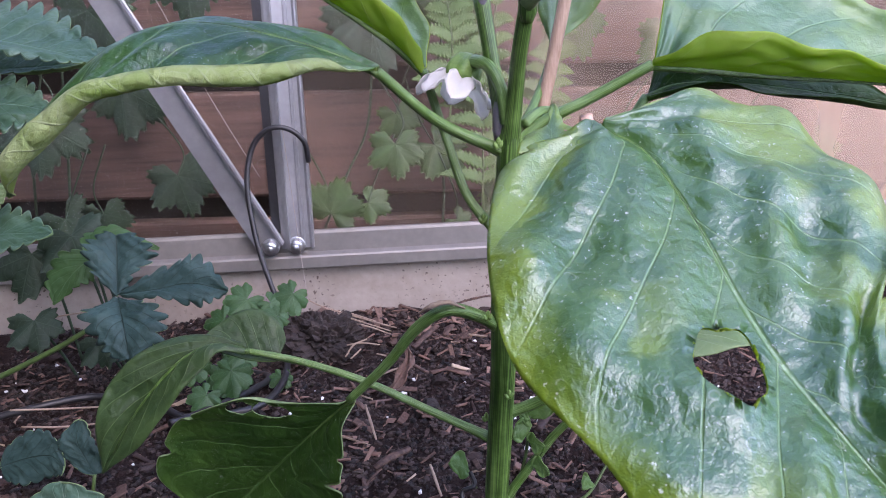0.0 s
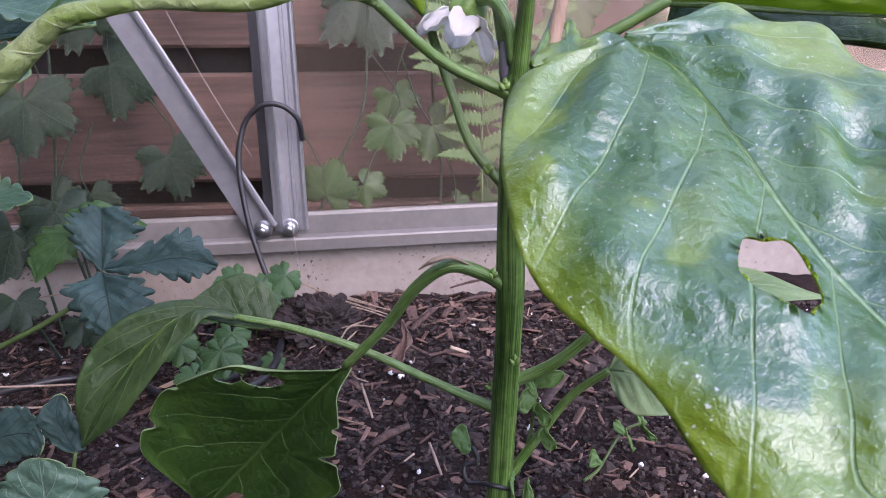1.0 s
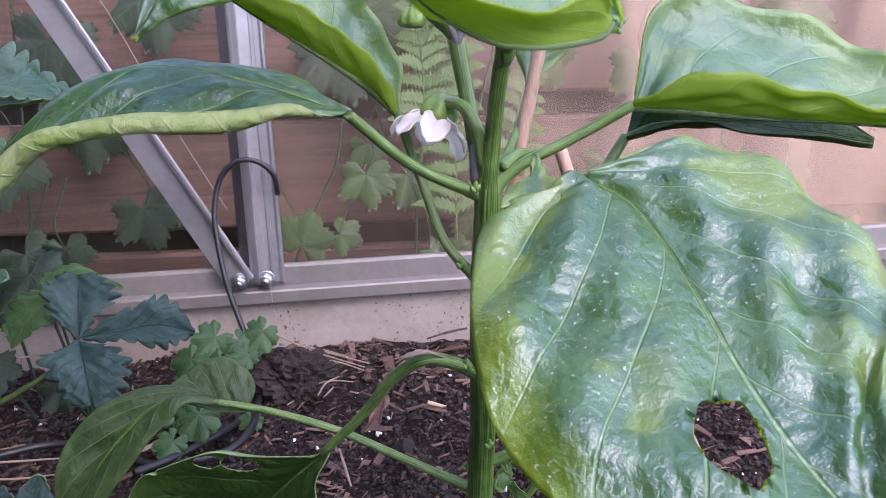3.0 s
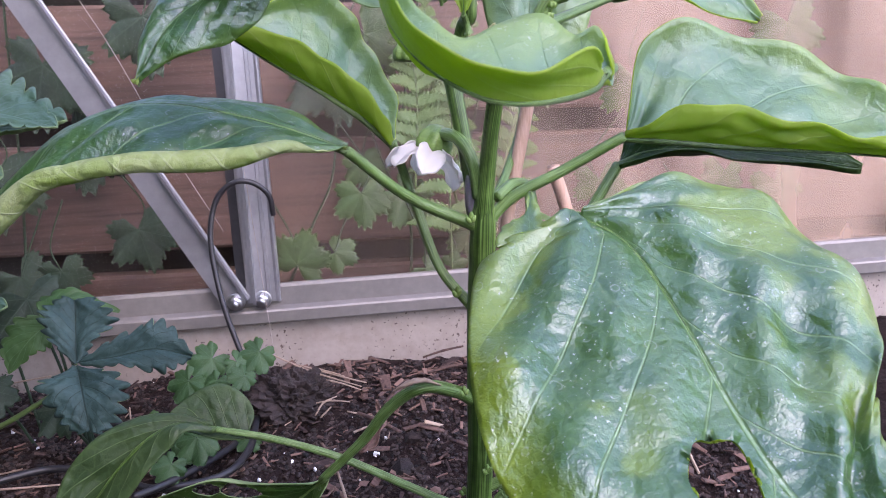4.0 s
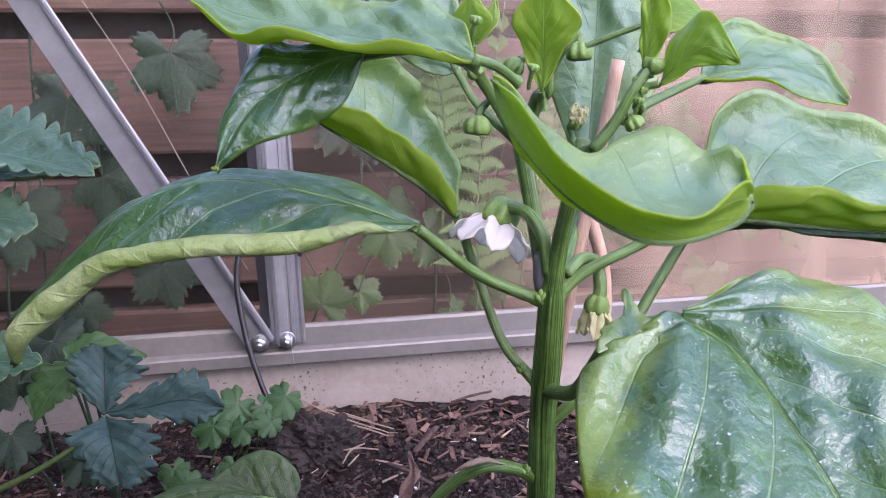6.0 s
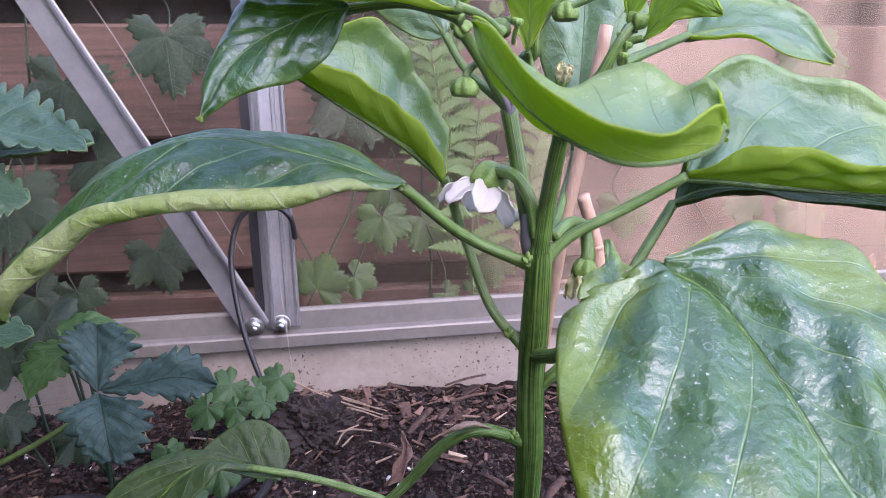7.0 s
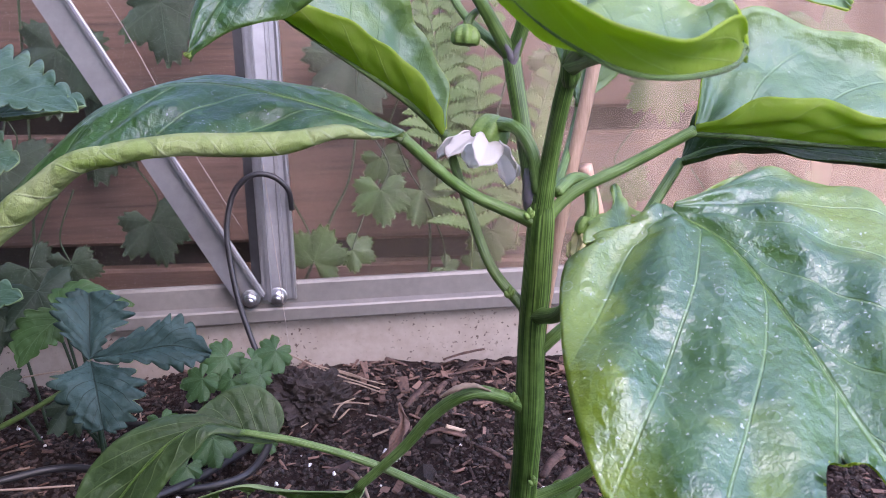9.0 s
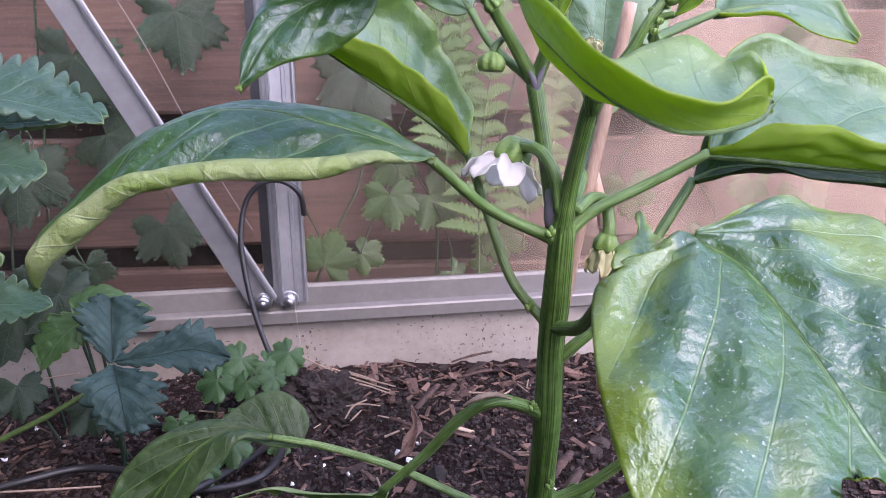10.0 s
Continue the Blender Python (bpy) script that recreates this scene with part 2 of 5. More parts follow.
CREAMY = leaf_mat("cream_petal", (0.55, 0.55, 0.3), (0.74, 0.72, 0.5), (0.7, 0.68, 0.42), (0.5, 0.52, 0.26), rough=0.55, gloss=0.3, trans=0.45, glow=(0.7, 0.68, 0.4), relief=0.4, veins=3.0, sweep=4.0, yellow=0.1)
BUD = plain("green_bud", (0.065, 0.14, 0.025), (0.18, 0.3, 0.075), 160, 0.45, relief=0.6, dist=0.0008)
ALU = plain("weathered_aluminium", (0.25, 0.25, 0.26), (0.36, 0.36, 0.365), 10, 0.5, 0.8, 0.12, fine=90)
SILL = plain("dull_sill_aluminium", (0.175, 0.165, 0.15), (0.25, 0.235, 0.215), 8, 0.52, 0.4, 0.12, fine=120)
STEEL = plain("zinc_bolt", (0.4, 0.4, 0.42), (0.66, 0.66, 0.68), 90, 0.33, 1.0)
RUBBER = plain("black_rubber", (0.008, 0.008, 0.009), (0.022, 0.022, 0.024), 60, 0.45)
BAMBOO = plain("bamboo_cane", (0.34, 0.2, 0.13), (0.58, 0.4, 0.3), 25, 0.5, stretch=(6, 6, 0.6), fine=200)
STRAW = plain("dry_straw", (0.2, 0.14, 0.1), (0.4, 0.3, 0.22), 80, 0.75, island=0.3)
CHIP = plain("wood_chip", (0.026, 0.013, 0.01), (0.18, 0.105, 0.078), 70, 0.8, island=0.5)
PERLITE = plain("perlite_grain", (0.6, 0.6, 0.6), (0.82, 0.82, 0.82), 200, 0.8)
CRUMB = plain("soil_crumb", (0.004, 0.0026, 0.0025), (0.055, 0.036, 0.03), 120, 0.85, relief=0.8, dist=0.002, island=0.45)
SOIL = plain("potting_soil", (0.004, 0.0024, 0.0022), (0.03, 0.018, 0.015), 55, 0.9, relief=1.0, dist=0.006, spec=0.15, fine=330)
WOOD = plain("red_brown_siding", (0.04, 0.022, 0.016), (0.14, 0.086, 0.064), 9, 0.7, stretch=(0.25, 4, 12), fine=30)
THREAD = plain("grey_thread", (0.22, 0.19, 0.17), (0.34, 0.3, 0.27), 60, 0.6)
SKY_BLOCK = plain("dark_sky_block", (0.02, 0.03, 0.015), (0.06, 0.07, 0.04), 6, 0.8)
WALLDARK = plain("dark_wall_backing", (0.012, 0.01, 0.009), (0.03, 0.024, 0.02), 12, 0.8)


def glass_mat(name, dust, tint=(0.74, 0.56, 0.42), slope=0.0):
    m, nt, b = graph(name)
    b.inputs["Base Color"].default_value = (1, 1, 1, 1)
    b.inputs["Roughness"].default_value = 0.04
    b.inputs["Transmission Weight"].default_value = 1.0
    b.inputs["IOR"].default_value = 1.1
    runs = node(nt, "ShaderNodeMapping", {"Vector": node(nt, "ShaderNodeTexCoord").outputs["Object"], "Scale": (3.0, 1.0, 0.25)}).outputs[0]
    n = math_node(nt, "MULTIPLY_ADD", noise_node(nt, 7.0, 3, 0.5), 0.5, math_node(nt, "MULTIPLY", noise_node(nt, 6.0, 3, 0.5, runs), 0.5))
    f = math_node(nt, "MULTIPLY", n, dust * 2)
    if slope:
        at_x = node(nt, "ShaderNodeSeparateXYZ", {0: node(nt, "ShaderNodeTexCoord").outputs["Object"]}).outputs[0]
        # peach reflection painted over the dust, stronger along x
        glare = node(nt, "ShaderNodeMapRange", {0: at_x, 1: 0.02, 2: 0.24, 3: 0.0, 4: slope}).outputs[0]
        f = math_node(nt, "MULTIPLY_ADD", glare, node(nt, "ShaderNodeMapRange", {0: n, 1: 0.38, 2: 0.62, 3: 0.25, 4: 1.5}).outputs[0], f)
    dd = node(nt, "ShaderNodeBsdfDiffuse", {"Color": (*tint, 1.0)})
    tt = node(nt, "ShaderNodeBsdfTranslucent", {"Color": (*tint, 1.0)})
    dust_glare_mix = node(nt, "ShaderNodeMixShader", {0: 0.5, 1: dd.outputs[0], 2: tt.outputs[0]})
    ms = node(nt, "ShaderNodeMixShader", {0: f, 1: b.outputs[0], 2: dust_glare_mix.outputs[0]})
    nt.links.new(ms.outputs[0], nt.nodes["Material Output"].inputs[0])
    return m


def flecked(name, dark, light, fleck):
    """Dusty board with scattered dark flecks of soil."""
    m, nt, b = graph(name)
    n1, n2 = noise_node(nt, 8.0, 6, 0.65), noise_node(nt, 140.0, 3, 0.6)
    col = ramp(nt, math_node(nt, "MULTIPLY_ADD", n2, 0.3, math_node(nt, "MULTIPLY", n1, 0.7)), ((0.35, dark), (0.68, light)))
    sp = math_node(nt, "GREATER_THAN", noise_node(nt, 330.0, 2, 0.5), 0.655)
    sp = math_node(nt, "MULTIPLY", sp, node(nt, "ShaderNodeMapRange", {0: noise_node(nt, 30.0, 2, 0.5), 1: 0.45, 2: 0.62, 3: 0.1, 4: 0.85}).outputs[0])
    nt.links.new(mix(nt, sp, col, fleck), b.inputs["Base Color"])
    b.inputs["Roughness"].default_value = 0.62
    bump(nt, b, n2, 0.2, 0.0005)
    return m


CREAM = flecked("dusty_cream_board", (0.25, 0.21, 0.18), (0.39, 0.345, 0.3), (0.05, 0.03, 0.02))
CLEAR = glass_mat("clear_glass", 0.007)
DUSTY_GLARE = glass_mat("dusty_glare_glass", 0.03, slope=0.27)


# ---- building tools (lengths in millimetres) ----
def mesh(name, verts, faces, mats, smooth=True, uvs=None, slots=None):
    me = bpy.data.meshes.new(name)
    me.from_pydata([tuple(c * 0.001 for c in v) for v in verts], [], faces)
    for m in mats:
        me.materials.append(m)
    if smooth:
        me.polygons.foreach_set("use_smooth", [True] * len(me.polygons))
    if slots is not None:
        me.polygons.foreach_set("material_index", slots)
    if uvs is not None:
        layer = me.uv_layers.new(name="UVMap")
        idx = np.zeros(len(me.loops), dtype=np.int32)
        me.loops.foreach_get("vertex_index", idx)
        layer.data.foreach_set("uv", np.asarray(uvs, dtype=np.float32)[idx].ravel())
    me.update()
    return me


def part(name, me, parent, label=""):
    ob = new(name, me)
    ob.parent = parent
    if label:
        ob["label"] = label
    return ob


def thing(name, label, category, group="", kind="", at=None):
    ob = new(name)
    ob.empty_display_size = 0.01
    return tagged(ob, label, category, group, kind)


def spline(pts, u):
    """Catmull-Rom through pts, u in 0..1 (arrays allowed)."""
    p = np.asarray(pts, float)
    if len(p) == 2:
        return p[0] + (p[1] - p[0]) * np.asarray(u)[..., None]
    q = np.vstack([2 * p[0] - p[1], p, 2 * p[-1] - p[-2]])
    x = np.clip(np.asarray(u, float), 0, 1) * (len(p) - 1)
    i = np.minimum(x.astype(int), len(p) - 2)
    f = (x - i)[..., None]
    a, b, c, d = q[i], q[i + 1], q[i + 2], q[i + 3]
    return 0.5 * (2 * b + (c - a) * f + (2 * a - 5 * b + 4 * c - d) * f**2 + (3 * b - a - 3 * c + d) * f**3)


def unit(v):
    v = np.asarray(v, float)
    return v / (np.linalg.norm(v, axis=-1, keepdims=True) + 1e-12)


def tube_data(pts, radii, n=12, seg=24, ribs=0.0, lumps=0.0, nrib=6, flat=1.0, seed=0):
    u = np.linspace(0, 1, seg + 1)
    c = spline(pts, u)
    r = np.interp(u, np.linspace(0, 1, len(radii)), radii)
    t = unit(np.gradient(c, axis=0))
    ref = np.array((0.0, 0.0, 1.0)) if abs(t[0][2]) < 0.9 else np.array((0.0, 1.0, 0.0))
    side = unit(np.cross(t[0], ref))
    vs, uv, fs = [], [], []
    length = np.concatenate([[0], np.cumsum(np.linalg.norm(np.diff(c, axis=0), axis=1))]) / 60
    rng = np.random.RandomState(seed)
    for i in range(seg + 1):
        side = unit(side - t[i] * (side @ t[i]))
        up = np.cross(side, t[i])
        for j in range(n):
            a = 2 * math.pi * j / n
            rr = r[i] * (1 + ribs * math.cos(nrib * a) + lumps * (rng.rand() - 0.5))
            vs.append(c[i] + rr * (math.cos(a) * side + flat * math.sin(a) * up))
            uv.append((length[i], abs(2 * j / n - 1)))
    for i in range(seg):
        for j in range(n):
            k = (j + 1) % n
            fs.append((i * n + k, i * n + j, (i + 1) * n + j, (i + 1) * n + k))
    fs.append(tuple(range(n)))
    fs.append(tuple(seg * n + j for j in range(n))[::-1])
    return vs, fs, uv


def tube(name, pts, radii, mat, n=12, seg=24, **k):
    vs, fs, uv = tube_data(pts, radii, n, seg, **k)
    return mesh(name, vs, fs, [mat], True, uv)


def box_data(x0, x1, y0, y1, z0, z1, bev=0.0):
    """A box, its long edges along x bevelled."""
    b = bev
    prof = [(y0 + b, z0), (y1 - b, z0), (y1, z0 + b), (y1, z1 - b), (y1 - b, z1), (y0 + b, z1), (y0, z1 - b), (y0, z0 + b)]
    vs = [(x, y, z) for x in (x0, x1) for y, z in prof]
    fs = [(i, (i + 1) % 8, 8 + (i + 1) % 8, 8 + i) for i in range(8)]
    fs += [tuple(range(8))[::-1], tuple(range(8, 16))]
    return vs, fs


def extrude(name, prof, a, b, along, across, up, mats, smooth=False):
    """A closed profile of (across, up) swept straight from point a by the vector along."""
    a, along, across, up = (np.asarray(q, float) for q in (a, along, across, up))
    ring = [a + across * p + up * q for p, q in prof]
    n = len(ring)
    vs = ring + [v + along * b for v in ring]
    fs = [(i, (i + 1) % n, n + (i + 1) % n, n + i) for i in range(n)]
    fs += [tuple(range(n))[::-1], tuple(range(n, 2 * n))]
    return mesh(name, vs, fs, mats, smooth)


def outline(u, a, b, tip=0.0):
    top = (a / (a + b)) ** a * (b / (a + b)) ** b
    return (np.maximum(u, 0) ** a * np.maximum(1 - u, 0) ** b) / top * (1 - tip) + tip * (u < 0.999)


def hole_polar(h, U, W):
    """Angle and distance from a hole's centre; h: u, v, then its two half axes, plain (ru, rv) or slanting (au, av, bu, bv)."""
    au, av, bu, bv = (h[2], 0.0, 0.0, h[3]) if len(h) == 4 else h[2:]
    det = au * bv - av * bu
    x, y = ((U - h[0]) * bv - (W - h[1]) * bu) / det, ((W - h[1]) * au - (U - h[0]) * av) / det
    return np.arctan2(y, x), np.hypot(x, y)


def leaf_mesh(name, mid, left, right, mats, bulge=(0, 0), roll=(0, 0), start=0.6, a=0.6, b=0.85, quilt=1.2, veins=6.0, sweep=2.2, wave=0.0,
              waves=2.5, teeth=0, tooth=0.12, holes=(), bites=(), seg=44, half=13, thick=0.5, phase=0.0, tight=0.4, ear=(0, 0)):
    """A leaf round a curved midrib. left, right: vectors from midrib to margin at even stations; bulge: sag of each half (up is positive);
    roll: degrees by which each margin rolls up; holes: (u, v, ru, rv) eaten out; bites: (u, side, depth, width) eaten from the margin."""
    u = np.linspace(0.0, 1.0, seg + 1)
    vv = np.linspace(-1, 1, 2 * half + 1)
    U, W = np.meshgrid(u, vv, indexing="ij")
    rng = np.random.RandomState(len(mid) * 7 + seg)
    for h in holes:
        hu, hv = h[:2]
        ang, dist = hole_polar(h, U, W)
        lim = 1 + 0.13 * np.sin(2 * ang + 1) + 0.06 * np.sin(5 * ang)
        near = (dist < lim * 1.28) & (dist > lim * 0.72)
        k = np.where(near, lim / np.maximum(dist, 1e-6), 1)
        U, W = hu + (U - hu) * k, hv + (W - hv) * k
    M = spline(mid, U)
    T = unit(spline(mid, np.minimum(U + 0.01, 1)) - spline(mid, np.maximum(U - 0.01, 0)))
    A = np.abs(W)
    neg = (W < 0)[..., None]
    S = np.where(neg, spline(left, U), spline(right, U))
    N = unit(np.where(neg, np.cross(T, S), np.cross(S, T)))
    p = outline(U, a, b) if a else np.ones_like(U)
    if teeth:
        saw = 1 - np.abs(np.sin(math.pi * (U * teeth + phase))) ** 0.7
        p = p * (1 - tooth * saw * (A**3))
    for bu, bs, depth, width in bites:
        sel = np.exp(-((U - bu) / width) ** 4) * (np.sign(W) == bs)
        p = p * (1 - depth * sel * (0.85 + 0.15 * np.sin(U * 160)))
    bl = np.where(W < 0, bulge[0], bulge[1])
    rl = np.radians(np.where(W < 0, roll[0], roll[1])) * np.clip(np.minimum(U * 9, (1 - U) * 14), 0, 1)
    sl = np.linalg.norm(S, axis=-1)
    E = unit(S)
    start = np.interp(U, np.linspace(0, 1, len(start)), start) if isinstance(start, tuple) else start
    q = np.clip((A - start) / (1 - start), 0, 1)
    rr = np.where(np.abs(rl) < 1e-3, 1e-3, rl)
    arc = sl * p * (1 - start)
    use = np.abs(rl) >= 1e-3
    bend_x, bend_y = np.zeros_like(U), np.zeros_like(U)
    for k in range(24):
        g = rr * np.clip(q * (k + 0.5) / 24 / tight, 0, 1)
        bend_x, bend_y = bend_x + np.cos(g) * q / 24, bend_y + np.sin(g) * q / 24
    along = np.where(use, sl * p * np.minimum(A, start) + arc * bend_x, sl * p * A)
    rise = np.where(use, arc * bend_y, 0.0)
    calm = np.where(np.abs(rl) > 1.3, 1 - 0.85 * np.clip(q * 3, 0, 1), 1.0)
    s = U * veins - (np.where(W < 0, sweep[0], sweep[1]) if isinstance(sweep, tuple) else sweep) * A**0.85 + 0.37 * (W > 0)
    puff = quilt * np.clip(sl / 28, 0.15, 1) * p * (0.5 + 0.5 * np.cos(2 * math.pi * s)) * np.clip(A * 3, 0, 1) * np.clip(1.25 - A, 0, 1) * calm
    lift = rise + bl * p * 4 * A * (1 - A) * 0.999 + puff + wave * A**2 * np.sin(2 * math.pi * waves * U + 1.7 * np.sign(W) + phase)
    lift = lift + 0.5 * quilt * np.sin(9 * U + 5 * W) * A * calm
    for k in range(14):
        fu, fw, ph = rng.uniform(-34, 34), rng.uniform(-16, 16), rng.uniform(0, 6.28)
        lift = lift + 0.2 * quilt * np.clip(sl / 28, 0.1, 1) * p * np.sin(fu * U + fw * W + ph) * np.clip(A * 4, 0, 1) * calm
    lift = lift + np.where(np.abs(rl) > 1.3, 0.22 * np.sin(38 * U + 4 * np.sin(7 * U)) * np.clip(q * 2, 0, 1), 0.0)
    back = np.where(W < 0, ear[0], ear[1]) * A**1.3 * np.exp(-U / 0.07)
    P = M + E * along[..., None] + N * lift[..., None] - T * back[..., None]
    gu = np.gradient(P, axis=0)
    gv = np.gradient(P, axis=1)
    nn = unit(np.cross(gv, gu))
    nn = np.where((np.sum(nn * N, -1, keepdims=True).mean() < 0), -nn, nn)
    B = P - nn * thick
    w = 2 * half + 1
    keep = np.ones((seg, 2 * half), bool)
    for h in holes:
        ang, dist = hole_polar(h, U, W)
        inside = dist < (1 + 0.13 * np.sin(2 * ang + 1) + 0.06 * np.sin(5 * ang)) * 0.985
        keep &= ~(inside[:-1, :-1] | inside[1:, :-1] | inside[:-1, 1:] | inside[1:, 1:])
    n = (seg + 1) * w
    vs = np.vstack([P.reshape(-1, 3), B.reshape(-1, 3)])
    uvs = np.stack([U.ravel(), W.ravel() * 0.5 + 0.5], -1)
    uvs = np.vstack([uvs, uvs])
    fs, sl_, rim = [], [], {}
    for i in range(seg):
        for j in range(2 * half):
            if not keep[i, j]:
                continue
            q4 = (i * w + j, i * w + j + 1, (i + 1) * w + j + 1, (i + 1) * w + j)
            fs.append(q4)
            sl_.append(0)
            fs.append(tuple(x + n for x in q4[::-1]))
            sl_.append(1)
            for x, y in zip(q4, q4[1:] + q4[:1]):
                if (y, x) in rim:
                    del rim[(y, x)]
                else:
                    rim[(x, y)] = 1
    for x, y in rim:
        fs.append((y, x, x + n, y + n))
        sl_.append(1)
    return mesh(name, vs, fs, mats, True, uvs, sl_)


def fan_mesh(name, centre, tip, normal, size, mats, lobes=5, depth=0.45, teeth=4, tooth=0.1, spread=300.0, cup=0.12, rings=7, thick=0.5, seed=0, fold=0.0, blunt=False):
    """A lobed, toothed leaf round its stalk's end: lobes fan out from the tip's direction."""
    c, t, nrm = np.asarray(centre, float), unit(tip), unit(normal)
    t = unit(t - nrm * (t @ nrm))
    sd = np.cross(nrm, t)
    rng = np.random.RandomState(seed)
    n = lobes * 18
    rows, uvs = [], []
    ang = np.radians(np.linspace(-spread / 2, spread / 2, n + 1))
    x = np.linspace(0, lobes, n + 1)
    k = np.abs((x % 1.0) - 0.5) * 2
    main = 0.62 + 0.38 * np.cos(ang * 0.5) ** 2
    saw = np.abs(((x * teeth) % 1.0) - 0.35)
    if blunt:
        saw = 0.4 - 0.4 * np.abs(np.sin(math.pi * x * teeth)) ** 0.6
    jitter = np.interp(x, np.arange(lobes + 1), rng.uniform(0.88, 1.1, lobes + 1))
    for i in range(rings + 1):
        f = i / rings
        r = size * main * jitter * (1 - depth * k**1.6 * f**1.5) * (1 - tooth * saw * f**7)
        for j in range(n + 1):
            z = cup * size * f * f * (0.6 + 0.8 * k[j]) * -1 + 0.04 * size * math.sin(5 * ang[j]) * f - fold * abs(math.sin(ang[j])) * r[j] * f
            rows.append(c + r[j] * f * (math.cos(ang[j]) * t + math.sin(ang[j]) * sd) + nrm * z)
            uvs.append((0.15 + 0.8 * f, 0.5 + 0.5 * f * (x[j] % 1.0 - 0.5) * 1.9))
    P = np.array(rows)
    m = len(P)
    vs = np.vstack([P, P - nrm * thick])
    fs, sl_ = [], []
    w = n + 1
    for i in range(rings):
        for j in range(n):
            q4 = (i * w + j, i * w + j + 1, (i + 1) * w + j + 1, (i + 1) * w + j)
            fs += [q4[::-1], tuple(v + m for v in q4)]
            sl_ += [0, 1]
    for j in range(n):
        a0, b0 = rings * w + j, rings * w + j + 1
        fs.append((a0, b0, b0 + m, a0 + m))
        sl_.append(1)
    return mesh(name, vs, fs, mats, True, np.vstack([uvs, uvs]), sl_)


def lathe_data(centre, axis, prof, n=14, ribs=0.0, nrib=5):
    """A solid of revolution: prof of (distance along the axis, radius)."""
    ax = unit(axis)
    ref = np.array((1.0, 0, 0)) if abs(ax[0]) < 0.8 else np.array((0, 1.0, 0))
    s = unit(np.cross(ax, ref))
    t = np.cross(ax, s)
    vs, fs = [], []
    for h, r in prof:
        for j in range(n):
            g = 2 * math.pi * j / n
            vs.append(np.asarray(centre, float) + ax * h + r * (1 + ribs * math.cos(nrib * g)) * (math.cos(g) * s + math.sin(g) * t))
    for i in range(len(prof) - 1):
        for j in range(n):
            k = (j + 1) % n
            fs.append((i * n + j, i * n + k, (i + 1) * n + k, (i + 1) * n + j))
    fs += [tuple(range(n))[::-1], tuple((len(prof) - 1) * n + j for j in range(n))]
    return vs, fs


def lathe(name, centre, axis, prof, mat, n=14, **k):
    vs, fs = lathe_data(centre, axis, prof, n, **k)
    return mesh(name, vs, fs, [mat], True, [(v[2] / 60, abs(2 * (i % n) / n - 1)) for i, v in enumerate(vs)])


# ---- the greenhouse wall: own axes, x along the wall, y outwards, z up ----
WALL_O, WALL_X, WALL_Y = np.array((-140.0, 668.0, 0.0)), unit((1.0, 0.08, 0.0)), unit((-0.08, 1.0, 0.0))


def on_wall(x, y, z):
    return WALL_O + WALL_X * x + WALL_Y * y + np.array((0, 0, z))


def wall_box(name, x0, x1, y0, y1, z0, z1, mat, parent=None, bev=0.6, label=""):
    vs, fs = box_data(x0, x1, y0, y1, z0, z1, bev)
    me = mesh(name, [on_wall(*v) for v in vs], fs, [mat], False)
    return part(name, me, parent, label)


def soil_height(x, y):
    """Metres in, metres out: the bed's gentle humps."""
    h = 0.006 * noise.noise((x * 9, y * 9, 0.3)) + 0.005 * noise.noise((x * 34, y * 34, 1.7)) + 0.0035 * noise.noise((x * 110, y * 110, 4.1))
    hump = 0.008 * math.exp(-((abs(x + 0.104) / 0.03) ** 3 + (abs(y - 0.60) / 0.03) ** 3))
    near_wall = 0.010 * math.exp(-(((y - 0.668 - 0.08 * x) / 0.03) ** 2))
    return h + hump + near_wall


def ground():
    xs = np.concatenate([-np.geomspace(60, 0.62, 22), np.linspace(-0.6, 0.5, 276), np.geomspace(0.52, 60, 22)])
    ys = np.concatenate([-np.geomspace(60, 0.12, 18), np.linspace(-0.1, 0.12, 24), np.linspace(0.125, 0.8, 170), np.geomspace(0.82, 60, 18)])
    vs = [(x * 1000, y * 1000, soil_height(x, y) * 1000 if abs(x) < 2 and abs(y) < 2 else -4) for y in ys for x in xs]
    w = len(xs)
    fs = [(j * w + i, j * w + i + 1, (j + 1) * w + i + 1, (j + 1) * w + i) for j in range(len(ys) - 1) for i in range(w - 1)]
    ob = new("ground", mesh("ground", vs, fs, [SOIL]))
    tagged(ob, "dark crumbly potting soil of a greenhouse bed", "soil", kind="structure")


ground()

wall = thing("wall_north", "aluminium and glass greenhouse wall on a cream base board", "wall", kind="structure")
wall_box("base_board", -900, 1200, 4, 16, -60, 60, CREAM, wall, 1.0, "dusty cream plastic base board")
rail = extrude("sill_rail", [(10, 53), (-5, 53.5), (-6.5, 55), (-6.5, 64), (-5.5, 65.5), (0, 67.5), (0.5, 83), (1.5, 85.5), (4, 86), (4.5, 84), (10, 84)],
               on_wall(-900, 0, 0), 2100, WALL_X, WALL_Y, (0, 0, 1), [SILL])
part("sill_rail", rail, wall, "weathered aluminium sill rail with a projecting ledge")
bar = extrude("glazing_bar", [(-1.5, -1.5), (-1.5, -3.5), (0.5, -4), (3, -4), (3.5, -8.5), (6, -9), (6.5, -4), (15, -3.2), (15.5, -4.4), (18, -4.4), (18.5, -3), (22, -3),
              (24, -4.5), (25.5, -4.5), (26, -1), (26, 3), (-1.5, 3)], on_wall(-2, 0, 72), 1400, (0, 0, 1), WALL_X, WALL_Y, [ALU])
part("glazing_bar", bar, wall, "upright grey aluminium glazing bar with ribs")
